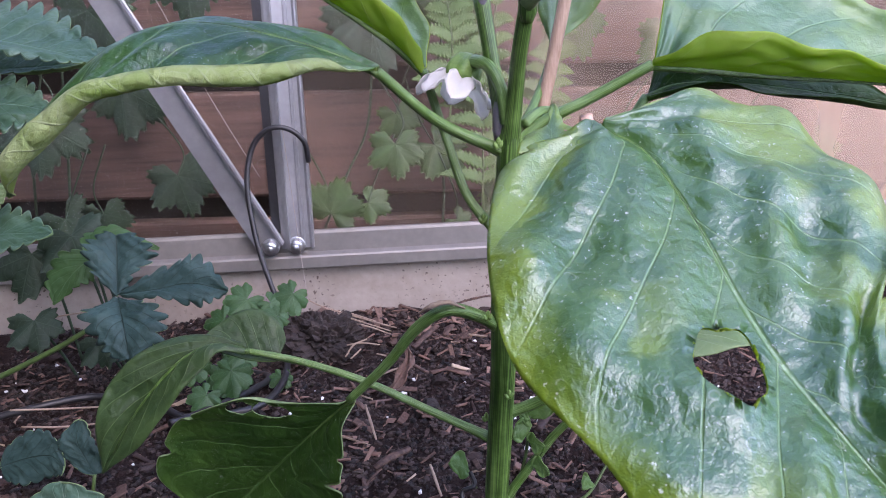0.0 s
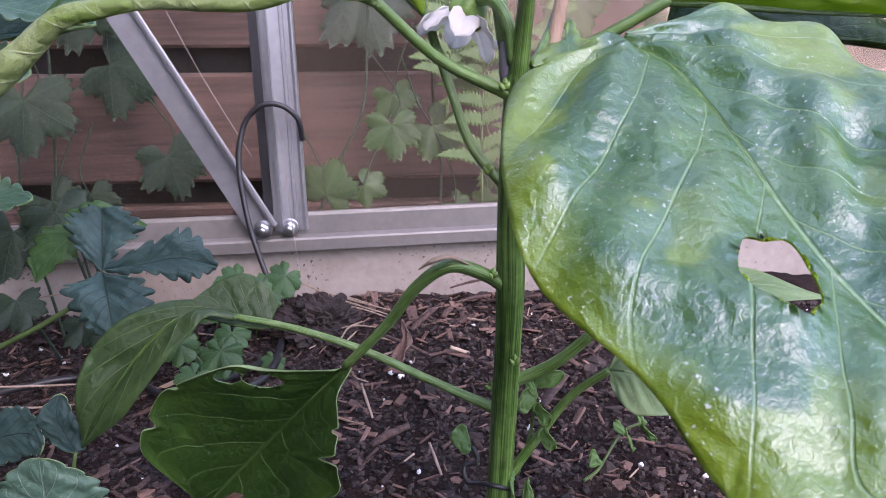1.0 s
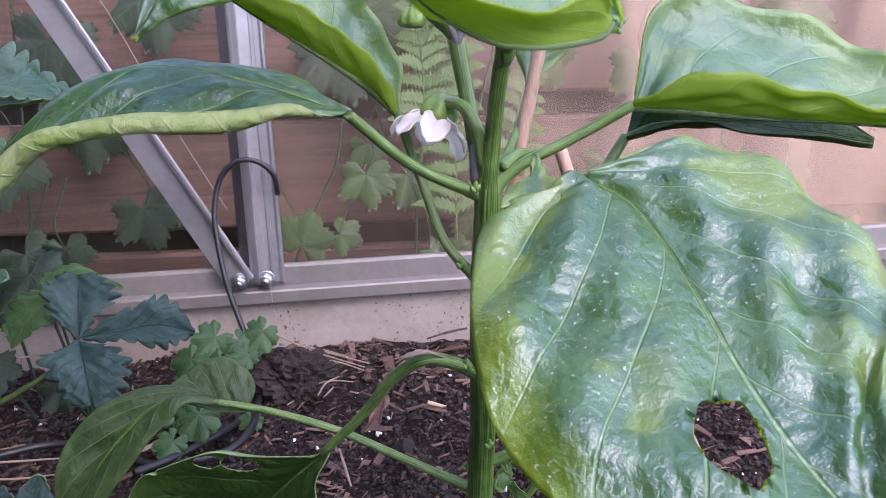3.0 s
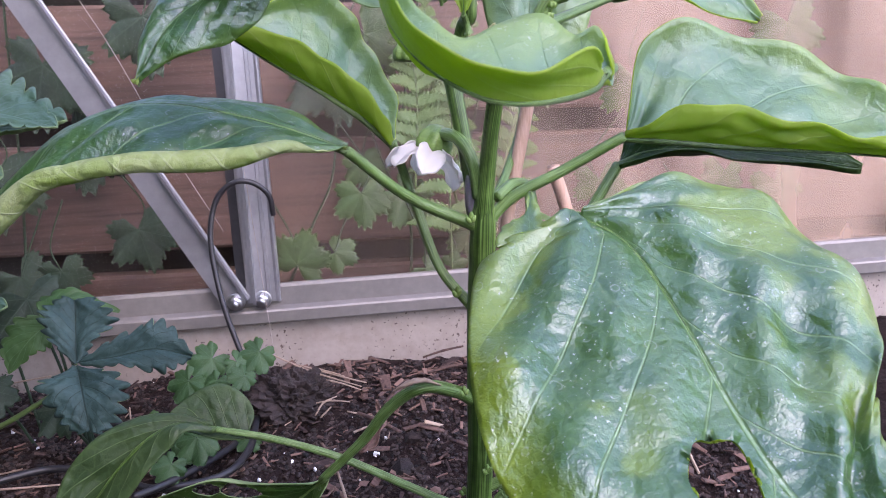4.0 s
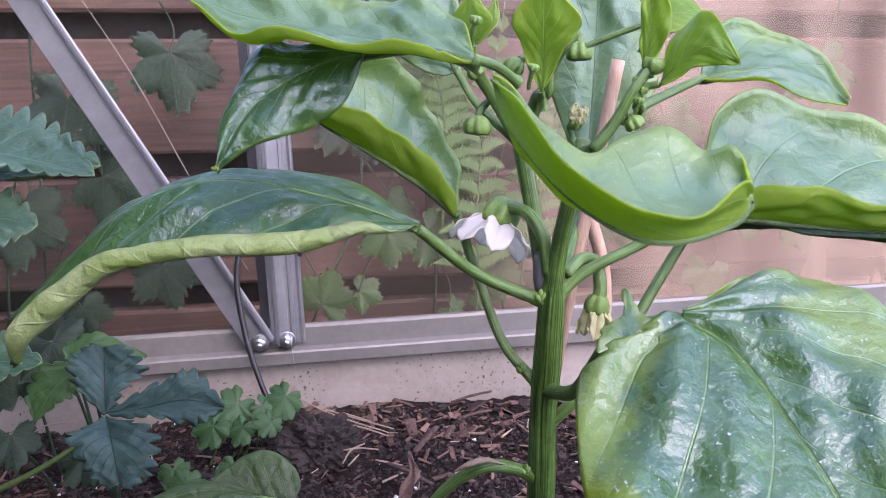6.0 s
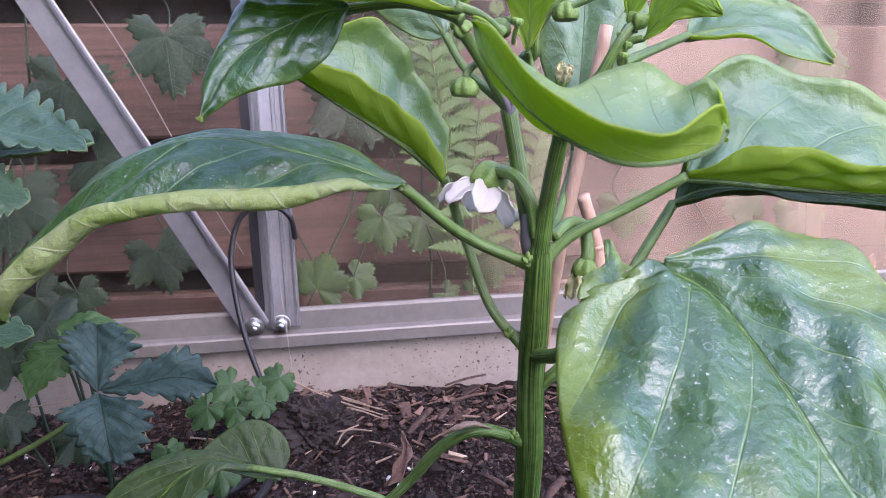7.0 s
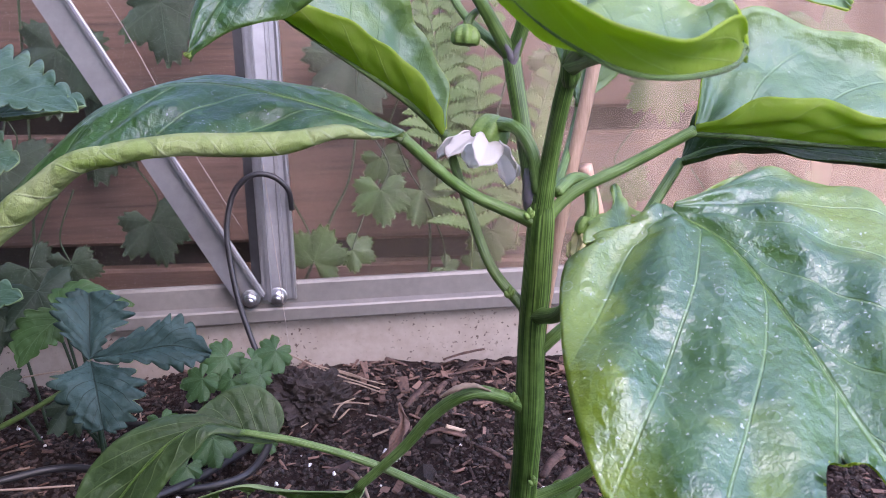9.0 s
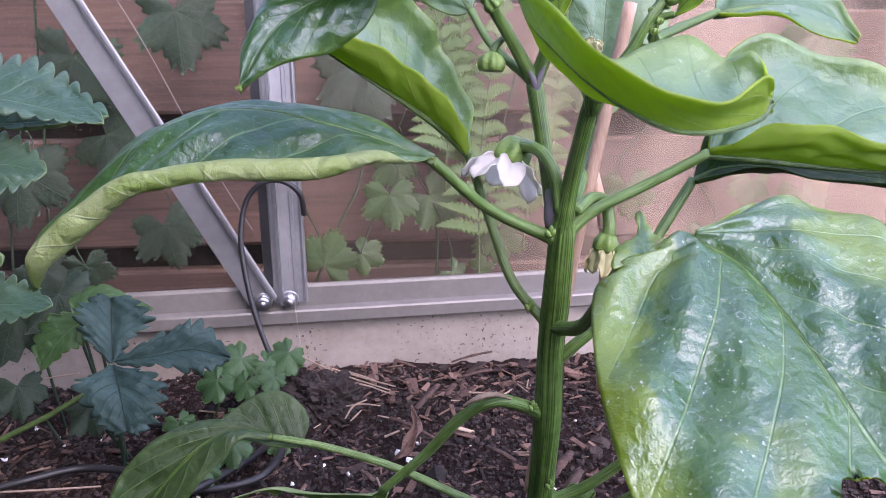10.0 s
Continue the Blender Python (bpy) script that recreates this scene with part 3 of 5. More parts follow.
wall_box("gasket", -10.5, -3.6, -4.5, 2, 86, 1400, RUBBER, wall, 0.5, "black rubber glazing gasket")
bdir = unit(WALL_X * -0.471 + np.array((0, 0, 0.882)))
bacr = unit(WALL_X * 0.882 + np.array((0, 0, 0.471)))
brace = extrude("diagonal_brace", [(-13.5, 0), (-13.5, -1.4), (5.8, -1.6), (6.1, -7), (8.2, -7.4), (8.8, -1.5), (9.7, -1.2), (9.7, 0)], on_wall(-9.0, -6.5, 74), 640,
                bdir, bacr, WALL_Y, [ALU])
part("diagonal_brace", brace, wall, "diagonal aluminium brace strip with a folded edge")
for bolt_x, bolt_y, bolt_z in ((-12.0, -8, 75.5), (9.0, -4, 75.0)):
    bolt = part("bolt", lathe("bolt", on_wall(bolt_x, bolt_y + 4, bolt_z), -WALL_Y, [(0, 3.0), (4.0, 3.0), (4.0, 7.4), (5.4, 7.4), (5.6, 6.8)], STEEL, 20), wall, "zinc-plated bolt with a hexagon nut")
    part("nut", lathe("nut", on_wall(bolt_x, bolt_y - 1.5, bolt_z), -WALL_Y, [(0, 5.6), (4.2, 5.6), (5.0, 4.6)], STEEL, 6), bolt)
    part("thread_end", lathe("thread_end", on_wall(bolt_x, bolt_y - 6, bolt_z), -WALL_Y, [(0, 3), (0.6, 2.6), (1.2, 3), (1.8, 2.6), (2.4, 3), (3, 2.6), (4.5, 3), (5.2, 2.3)], STEEL, 12), bolt)
pane_left = wall_box("pane", -900, -5, 4.6, 7.6, 84.5, 1400, CLEAR, wall, 0.3, "clear greenhouse pane")
pane_right = wall_box("pane", 24, 1200, 4.6, 7.6, 84.5, 1400, DUSTY_GLARE, wall, 0.3, "dusty greenhouse pane with a peach reflection painted in")
for pane in (pane_left, pane_right):
    pane.visible_shadow = False

# ---- unseen dark slabs behind the lens, added to hold back sky light ----
for name, x0, x1, y0, y1, h in (("sky_block_south", -2600, 2600, -1700, -1600, 520), ("sky_block_southwest", -500, -140, -420, -380, 1000), ("sky_block_west", -560, -500, -1600, 640, 1100)):
    vs, fs = box_data(x0, x1, y0, y1, -50, h, 4)
    tagged(new(name, mesh(name, vs, fs, [SKY_BLOCK], False)), "unseen dark slab added to block sky light", "wall", kind="structure")

# ---- siding outside ----
siding = thing("wall_siding", "red-brown stained wooden siding boards with dark gaps", "siding", kind="structure")
for k in range(-1, 4):
    z0 = -31 + 125 * k
    vs, fs = box_data(-900, 1300, 118, 140, z0, z0 + 102, 3)
    tilt = math.tan(radians(-1.5))
    part("plank", mesh("plank", [on_wall(x, y, z + (x - 0) * tilt) for x, y, z in vs], fs, [WOOD], False), siding)
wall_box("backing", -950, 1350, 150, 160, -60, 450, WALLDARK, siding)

# ---- cable, threads ----
cable = thing("black_cable", "thin black cable looped over the bar, coiled on soil", "cable")
part("hanging_run", tube("hanging_run", [(-127, 580, 8), (-135, 605, 34), (-145, 617, 56), (-155, 627, 87), (-161, 637, 121), (-161, 642, 143), (-155, 647, 164), (-141, 647, 176), (-126, 648, 175), (-115, 651, 164), (-114, 658, 147)], [2.2], RUBBER, 10, 60), cable)
part("ground_coil", tube("ground_coil", [(-127, 580, 8), (-121, 519, 12), (-133, 483, 12), (-173, 475, 11), (-202, 492, 14), (-243, 500, 16), (-272, 486, 17), (-305, 476, 13)], [2.5], RUBBER, 10, 60), cable)
part("second_coil", tube("second_coil", [(-176, 451, 19), (-157, 480, 15), (-135, 539, 7), (-157, 569, 1), (-213, 583, 4), (-259, 596, 4)], [2.4], RUBBER, 10, 40), cable)
thread = thing("thin_thread", "thin pale thread running from the bar down to the soil", "thread")
part("strand", tube("strand", [(-134, 659, 184), (-127, 645, 118), (-118, 627, 34)], [0.28], THREAD, 6, 12), thread)
thread = thing("thin_thread", "thin pale thread slanting across the pane", "thread")
part("strand", tube("strand", [(-299, 721, 380), (-245, 703, 294), (-198, 684, 203), (-158, 669, 134)], [0.28], THREAD, 6, 12), thread)

# ---- bamboo canes ----
for pts, lab in ((((56, 340, 286), (36, 338, 192), (28, 347, 134), (20, 353, 72)), "pale bamboo cane pushed into the soil behind the stem"),
                 (((99, 575, 185), (112, 584, 138), (113, 589, 76), (116, 598, 13)), "pale bamboo cane standing near the glass wall")):
    cane = thing("bamboo_cane", lab, "cane", "bamboo canes")
    thick = [2.6, 2.7, 3.0, 3.2] if "behind" in lab else [4.7, 5.0]
    part("shaft", tube("shaft", pts, thick, BAMBOO, 14, 40, lumps=0.05), cane)
    for f in (0.28, 0.72):
        at_ring = spline(pts, np.array([f]))[0]
        part("joint_ring", lathe("joint_ring", at_ring, np.asarray(pts[0], float) - np.asarray(pts[-1], float), [(-2, thick[0]), (-0.6, thick[-1] + 0.25), (0.8, thick[-1] + 0.25), (2, thick[0])], BAMBOO, 14), cane)

# ---- the pepper plant ----
plant = thing("pepper_plant", "bell pepper plant with glossy leaves and a white flower", "pepper plant")
SKIN = [PEPPER, PALE]
node_a, node_c, node_d = (24, 310, 199), (22, 317, 163), (21, 322, 123)
part("stem", tube("stem", [(16, 344, 2), (18, 340, 30), (20, 334, 68), (21.3, 328, 97), (22, 322, 124), (22.3, 318, 155), (23.4, 315, 175), (24.3, 310, 200), (25.2, 309, 212)], [5.8, 5.4, 5.6, 5.3, 5.7, 5.2, 5.4, 4.8, 3.2], STEM, 28, 90, ribs=0.035, nrib=7, lumps=0.02), plant, "ridged green main stem")
top_node = (29, 283, 254)
part("branch", tube("branch", [node_a, (26, 304, 221), (27, 293, 238), top_node, (29, 266, 259)], [3.7, 3.0, 2.8, 2.8, 2.2], STEM, 16, 40, ribs=0.06, nrib=5), plant)
node_b = (15, 317, 257)
part("branch", tube("branch", [(23, 312, 199), (22, 313, 208), (19, 315, 230), node_b], [3.3, 3.0, 2.8, 3.1], STEM, 16, 30, ribs=0.06, nrib=5), plant)
for joint, size in ((top_node, 3.3),):
    part("node_swelling", lathe("node_swelling", joint, (0.05, -0.25, 1), [(-size * 2, size * 0.6), (-size, size * 0.96), (0, size * 1.03), (size, size * 0.97), (size * 2.2, size * 0.7)], STEM, 18), plant)
part("node_ring", lathe("node_ring", (21, 312, 210), (0, 0, 1), [(-7, 2.4), (-2, 3.2), (4, 3.1), (9, 2.4)], PURPLE, 14), plant, "dark purple joint")
for fork in (((15, 315.2, 252), (14.6, 314.6, 257), (11.5, 313.6, 263)), ((15, 315.2, 252), (15.6, 314.6, 257), (18, 313.8, 264))):
    part("node_patch", tube("node_patch", list(fork), [0.6, 1.5, 0.7], PURPLE, 12, 14), plant, "lilac-purple fork of the branch")
part("branch", tube("branch", [node_b, (6, 312, 272), (-3, 305, 285), (-5, 296, 285)], [2.7, 2.2, 2.0, 1.8], STEM, 12, 24), plant)
part("branch", tube("branch", [node_b, (18, 315, 266), (20, 311, 274), (22, 303, 277), (21, 303, 296)], [2.8, 2.6, 2.4, 2.2, 1.8], STEM, 12, 24), plant)
part("branch", tube("branch", [(29, 266, 259), (36, 266, 268), (41, 265, 277), (47, 267, 284)], [2.0, 1.7, 1.4, 1.1], STEM, 12, 24), plant)


def pepper_leaf(petiole, radii, mid, left, right, mats=None, label="", rib=1.6, **k):
    blade = part("leaf", leaf_mesh("leaf", mid, left, right, mats or SKIN, **k), plant, label)
    grown = np.interp(np.linspace(0, 1, 15), np.linspace(0, 1, len(radii)), radii)
    grown[0], grown[1] = grown[0] * 1.45, grown[1] * 1.12
    part("petiole", tube("petiole", list(petiole), list(grown), PETIOLE, 12, 40, ribs=0.07, nrib=4), plant)
    k_mid = len(mid) // 2
    down = unit(np.cross(spline(left, np.array([0.5]))[0], np.asarray(mid[k_mid], float) - np.asarray(mid[k_mid - 1], float)))
    rib_pts = [np.asarray(q, float) + down * rib * 0.7 for q in mid]
    part("midrib", tube("midrib", [petiole[-1]] + rib_pts, [radii[-1] * 0.9, rib, rib * 0.7, rib * 0.3, 0.25], STEM, 8, 30), blade)
    return blade


# long drooping leaf with its near margin rolled up
pepper_leaf((node_a, (-3, 305, 213), (-23.8, 293, 232.5)), [2.3, 1.9, 1.8],
            [(-23.8, 293, 232.5), (-42.3, 294, 240.5), (-60.6, 294, 246.4), (-78.6, 293, 250.9), (-96.7, 292, 251.3), (-114.2, 291, 245.7), (-129.5, 290, 235.6), (-144.5, 289, 221.5), (-157, 288, 209), (-160.1, 290, 192.7)],
            [(-1.4, -1.4, 0.3), (-0.3, -19, -11.5), (0.6, -27, -23.5), (3.1, -28, -28.3), (5.8, -28, -28.6), (8, -25.2, -24.4), (11.8, -20, -21), (16.5, -15, -18), (15, -7, -13), (0.5, 0, -0)],
            [(-0.2, 2, 1), (2.9, 14, 2.7), (0.4, 20, 1.3), (0.8, 21, -0.6), (-3.8, 20, -4.7), (-3.5, 17, -5.7), (-2.1, 13, -5.5), (-0.9, 8, -4.6), (0.1, 4, -3.2), (-0.3, 1, -0.4)],
            a=0, b=0, bulge=(2, 2), roll=(172, 20), start=(0.7, 0.64, 0.66, 0.7, 0.7, 0.68, 0.55, 0.4, 0.35, 0.4), tight=0.8, label="long drooping green leaf with a pale rolled margin", seg=90, half=26, quilt=1.6, wave=0.4, waves=4.0, rib=1.2)
# large hanging leaf with an eaten hole
big = pepper_leaf(((23, 317, 163), (29, 291, 173), (33, 252, 206), (43.7, 228.9, 217.4)), [2.8, 2.5, 2.1, 1.6],
                  [(43.7, 228.9, 217.4), (53.8, 220.8, 212), (59.5, 206.4, 203), (63.1, 190.5, 193.1), (65.7, 176, 184), (68.9, 163.2, 176), (72.8, 153.4, 169.8), (76.9, 144.9, 164.5), (80.9, 136.7, 159.3), (86.1, 126.1, 152.6)],
                  [(2, 1.9, 1.2), (16.4, 23.9, 14.2), (29, 41, 24.4), (40.6, 53, 31.5), (45.4, 53, 31.4), (48.4, 50.4, 29.6), (42.3, 44.6, 26.2), (25.4, 34, 20.2), (13.7, 12.5, 7.3), (1.3, 0.7, 0.4)],
                  [(-8.8, -0.7, -0.2), (-38.4, -3.3, -0.8), (-50.2, -10, -4.6), (-54.5, -11.9, -5.7), (-53.9, -11.5, -5.5), (-50.1, -9.1, -4), (-42.4, -14.5, -7.7), (-38.5, -19.6, -10.8), (-33, -23.2, -13.3), (-1.6, -0.3, -0.2)],
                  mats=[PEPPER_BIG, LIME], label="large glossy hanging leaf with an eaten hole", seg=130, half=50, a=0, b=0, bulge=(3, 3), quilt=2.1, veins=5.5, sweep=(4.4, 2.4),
                  holes=((0.582, 0.25, -0.018, 0.125, 0.092, 0.1), (0.06, 0.82, 0.012, 0.05)), bites=((0.05, 1, 0.14, 0.015), (0.1, 1, 0.08, 0.012), (0.74, -1, 0.16, 0.03), (0.8, -1, 0.1, 0.015)), wave=1.0, waves=3.0, rib=1.1, roll=(-45, -24), start=0.7, tight=1.0)
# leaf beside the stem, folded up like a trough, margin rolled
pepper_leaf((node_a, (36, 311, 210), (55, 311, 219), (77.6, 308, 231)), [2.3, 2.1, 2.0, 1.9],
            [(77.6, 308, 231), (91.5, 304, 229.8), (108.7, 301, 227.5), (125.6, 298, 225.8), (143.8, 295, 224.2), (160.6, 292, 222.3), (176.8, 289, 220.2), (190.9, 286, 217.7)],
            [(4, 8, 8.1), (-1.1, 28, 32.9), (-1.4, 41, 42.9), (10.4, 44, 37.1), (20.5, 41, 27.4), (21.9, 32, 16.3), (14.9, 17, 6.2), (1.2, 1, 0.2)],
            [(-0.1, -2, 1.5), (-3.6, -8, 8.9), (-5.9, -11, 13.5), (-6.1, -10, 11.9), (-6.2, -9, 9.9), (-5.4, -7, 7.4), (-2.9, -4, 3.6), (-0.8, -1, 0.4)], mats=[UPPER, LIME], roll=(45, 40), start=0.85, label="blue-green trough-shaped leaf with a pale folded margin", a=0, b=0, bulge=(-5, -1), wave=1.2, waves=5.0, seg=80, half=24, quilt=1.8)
# leaf behind it, both faces in the shade-darkened colour
pepper_leaf(((22, 319, 146), (31, 317, 155), (48, 321, 169), (68, 331, 196), (82.7, 336, 216.9)), [2.5, 2.3, 2.2, 2.0],
            [(82.7, 336, 216.9), (95.4, 337, 221.4), (115.4, 338, 221.5), (138, 338, 218.7), (163.9, 336, 214.4), (181, 330, 211.3)],
            [(1.9, 4, 2.8), (-3.4, 9, 14), (-4, 14, 14.1), (-0.8, 14, 12.9), (1.8, 12, 12.2), (0.8, 1, 0.7)],
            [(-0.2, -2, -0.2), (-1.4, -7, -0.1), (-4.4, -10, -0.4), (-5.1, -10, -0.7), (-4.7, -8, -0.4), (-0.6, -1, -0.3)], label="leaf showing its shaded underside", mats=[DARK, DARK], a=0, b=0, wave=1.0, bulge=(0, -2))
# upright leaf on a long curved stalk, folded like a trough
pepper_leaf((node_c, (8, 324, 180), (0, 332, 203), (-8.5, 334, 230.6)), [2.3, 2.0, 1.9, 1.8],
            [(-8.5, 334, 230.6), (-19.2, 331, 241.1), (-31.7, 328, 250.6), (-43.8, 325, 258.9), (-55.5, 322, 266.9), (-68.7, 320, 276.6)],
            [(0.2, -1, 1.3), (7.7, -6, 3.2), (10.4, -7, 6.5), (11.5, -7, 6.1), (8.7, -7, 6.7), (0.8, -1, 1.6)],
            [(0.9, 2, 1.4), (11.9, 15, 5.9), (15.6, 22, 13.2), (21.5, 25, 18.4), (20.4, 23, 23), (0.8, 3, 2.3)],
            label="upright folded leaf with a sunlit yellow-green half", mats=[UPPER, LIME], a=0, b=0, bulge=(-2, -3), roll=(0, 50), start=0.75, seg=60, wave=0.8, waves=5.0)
# small dark folded leaf hanging from the top
pepper_leaf(((-5, 261, 285), (-21, 266, 290), (-37.5, 268, 288.9)), [1.8, 1.6, 1.4],
            [(-37.5, 268, 288.9), (-47.5, 265, 287.3), (-58, 262, 283), (-66.7, 259, 277.6), (-73.5, 256, 269.5), (-78.9, 252, 258.3)],
            [(-0.2, -1, -1.1), (4, -3, -11.5), (5.8, -4, -13.2), (5.1, -4, -11), (3, -3, -5.3), (0.3, 0, 0.3)],
            [(-1.9, 2, 1.5), (-8.4, 9, 5.6), (-9.5, 9, 9), (-7.5, 7, 5.6), (-4.9, 3, 1.6), (-0.2, 0, 0.8)], label="dark green folded hanging leaf", mats=[PEPPER, PALE], a=0, b=0, bulge=(2, 2), wave=0.8, seg=50)
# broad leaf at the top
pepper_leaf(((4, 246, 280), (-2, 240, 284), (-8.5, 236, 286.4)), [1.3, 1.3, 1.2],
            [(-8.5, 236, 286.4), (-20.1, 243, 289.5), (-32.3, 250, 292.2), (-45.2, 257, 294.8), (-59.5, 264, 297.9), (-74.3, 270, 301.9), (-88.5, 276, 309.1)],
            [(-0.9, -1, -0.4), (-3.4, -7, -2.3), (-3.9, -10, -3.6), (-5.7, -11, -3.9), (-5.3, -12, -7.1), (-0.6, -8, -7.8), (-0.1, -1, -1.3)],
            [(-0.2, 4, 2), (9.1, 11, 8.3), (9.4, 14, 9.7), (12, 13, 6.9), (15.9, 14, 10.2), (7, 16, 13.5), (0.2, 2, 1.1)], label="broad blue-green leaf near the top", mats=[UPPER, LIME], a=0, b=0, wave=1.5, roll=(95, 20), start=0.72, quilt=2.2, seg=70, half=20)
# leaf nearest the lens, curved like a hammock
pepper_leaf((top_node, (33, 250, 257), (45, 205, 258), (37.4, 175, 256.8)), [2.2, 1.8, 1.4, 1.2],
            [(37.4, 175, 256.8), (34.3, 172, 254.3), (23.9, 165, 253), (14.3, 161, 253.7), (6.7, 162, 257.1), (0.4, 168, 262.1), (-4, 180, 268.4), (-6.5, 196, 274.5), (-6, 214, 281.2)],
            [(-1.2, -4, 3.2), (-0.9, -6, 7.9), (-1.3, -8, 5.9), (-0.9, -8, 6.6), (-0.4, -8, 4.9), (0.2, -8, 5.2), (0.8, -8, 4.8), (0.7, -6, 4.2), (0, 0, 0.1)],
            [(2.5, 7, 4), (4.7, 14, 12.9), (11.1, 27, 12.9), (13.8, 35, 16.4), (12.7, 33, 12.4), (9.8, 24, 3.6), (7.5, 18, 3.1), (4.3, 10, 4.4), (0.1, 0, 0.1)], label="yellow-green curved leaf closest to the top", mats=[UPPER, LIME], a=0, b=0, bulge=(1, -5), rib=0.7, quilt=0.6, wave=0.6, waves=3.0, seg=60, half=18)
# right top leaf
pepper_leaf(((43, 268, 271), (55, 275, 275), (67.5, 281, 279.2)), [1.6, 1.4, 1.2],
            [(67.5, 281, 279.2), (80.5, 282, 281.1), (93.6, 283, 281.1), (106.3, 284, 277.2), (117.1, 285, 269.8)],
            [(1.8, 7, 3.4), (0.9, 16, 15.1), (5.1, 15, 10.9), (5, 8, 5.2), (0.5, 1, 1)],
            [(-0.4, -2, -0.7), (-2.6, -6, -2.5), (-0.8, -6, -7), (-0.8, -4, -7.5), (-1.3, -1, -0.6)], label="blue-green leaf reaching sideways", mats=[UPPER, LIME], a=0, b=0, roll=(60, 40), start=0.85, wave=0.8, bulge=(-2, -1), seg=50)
# pale young leaves
for mid, lf, rt, lab in (
        ([(48, 264, 277.9), (53.4, 260, 284.5), (58.4, 254, 287.9), (64.7, 248, 283.3)], [(1.2, 2, 1.6), (-0.6, 6, 7.6), (2.1, 4, 9.3), (-0, 0, 0.6)], [(0.5, -2, -0.3), (2.1, -4, -2.3), (2.1, -3, -5.3), (0.2, 0, -0.5)], "young sunlit leaf"),
        ([(44.6, 268, 282), (45.5, 267, 290), (46.1, 266, 298.7), (46, 265, 307.9)], [(-0.5, 0, 1.6), (-2.2, 1, 3.3), (-2.7, 1, 3.3), (-0.5, 0, -0.1)], [(0.6, -1, 1.3), (4.6, -3, 1), (4.3, -3, 0.4), (0.7, 0, -0.2)], "young upright leaf"),
        ([(19, 298, 276.1), (19.4, 296, 286.7), (19.1, 292, 297.1), (18.7, 289, 310.6)], [(-1.1, 0, 1.5), (-6.5, 2, 3), (-9.2, 4, 3.2), (-1.1, 0, -0.3)], [(1.1, 0, 1.4), (6.5, -4, 3.2), (11.2, -4, 1.1), (0.7, 0, -0.4)], "young upright sunlit leaf")):
    root = (41, 267, 274) if mid[0][0] > 30 else (21, 302, 270)
    pepper_leaf((np.asarray(root, float), (np.asarray(root) + np.asarray(mid[0])) / 2.0 + (0, 1, 1), np.asarray(mid[0])), [1.2, 1.1, 1.0], list(mid), lf, rt, mats=[YOUNG, LIME], label=lab, quilt=0.8, rib=0.6, a=0, b=0, wave=0.6, waves=2.5)
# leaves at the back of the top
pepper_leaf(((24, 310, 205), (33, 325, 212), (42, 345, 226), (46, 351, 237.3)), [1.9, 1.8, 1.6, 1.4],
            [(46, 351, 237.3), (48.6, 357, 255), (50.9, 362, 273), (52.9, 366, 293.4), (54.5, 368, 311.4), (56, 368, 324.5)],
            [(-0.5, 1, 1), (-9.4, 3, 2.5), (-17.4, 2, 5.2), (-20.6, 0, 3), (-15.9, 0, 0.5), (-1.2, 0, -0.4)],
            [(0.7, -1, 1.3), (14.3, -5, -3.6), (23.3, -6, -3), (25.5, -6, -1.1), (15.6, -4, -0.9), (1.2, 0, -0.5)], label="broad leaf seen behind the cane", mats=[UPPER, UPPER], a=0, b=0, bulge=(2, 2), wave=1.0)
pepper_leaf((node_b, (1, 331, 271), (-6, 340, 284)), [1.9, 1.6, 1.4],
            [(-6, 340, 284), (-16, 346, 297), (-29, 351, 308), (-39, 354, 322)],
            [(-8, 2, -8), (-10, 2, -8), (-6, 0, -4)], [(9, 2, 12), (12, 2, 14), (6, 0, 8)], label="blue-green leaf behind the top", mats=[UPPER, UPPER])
# low leaf arching down in front, its blade leaning back to the soil
pepper_leaf((node_d, (11, 316, 131), (-2, 308, 137), (-15, 312, 128), (-28, 320, 110), (-47.3, 329, 88.7)), [2.5, 2.5, 2.6, 2.3, 2.0, 1.8],
            [(-47.3, 329, 88.7), (-61.2, 340, 72.8), (-74.2, 351, 57), (-87.9, 361, 40.8), (-101.9, 369, 25), (-115.9, 375, 9.6), (-129.6, 378, -5.4)],
            [(3.6, -1, 3.6), (13.7, -14, 7.8), (23.8, -27, 10.6), (38.2, -39, 16.1), (53.4, -48, 19.2), (56.5, -45, 15.9), (1.7, -1, -0.4)],
            [(-4.1, 0, -0.9), (-24.4, -2, 11.8), (-26.4, -11, 32.3), (-39.1, -14, 36.5), (-38.2, -16, 38.2), (-32.8, -15, 28.8), (-2.4, -1, 1.7)], label="dark eaten leaf hanging low on an arched stalk",
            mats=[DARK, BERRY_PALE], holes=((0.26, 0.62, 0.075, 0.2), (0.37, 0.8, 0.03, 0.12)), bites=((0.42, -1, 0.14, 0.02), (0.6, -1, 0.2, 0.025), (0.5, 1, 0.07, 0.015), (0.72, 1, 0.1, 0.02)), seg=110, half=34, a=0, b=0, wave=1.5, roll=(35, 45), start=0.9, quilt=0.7)
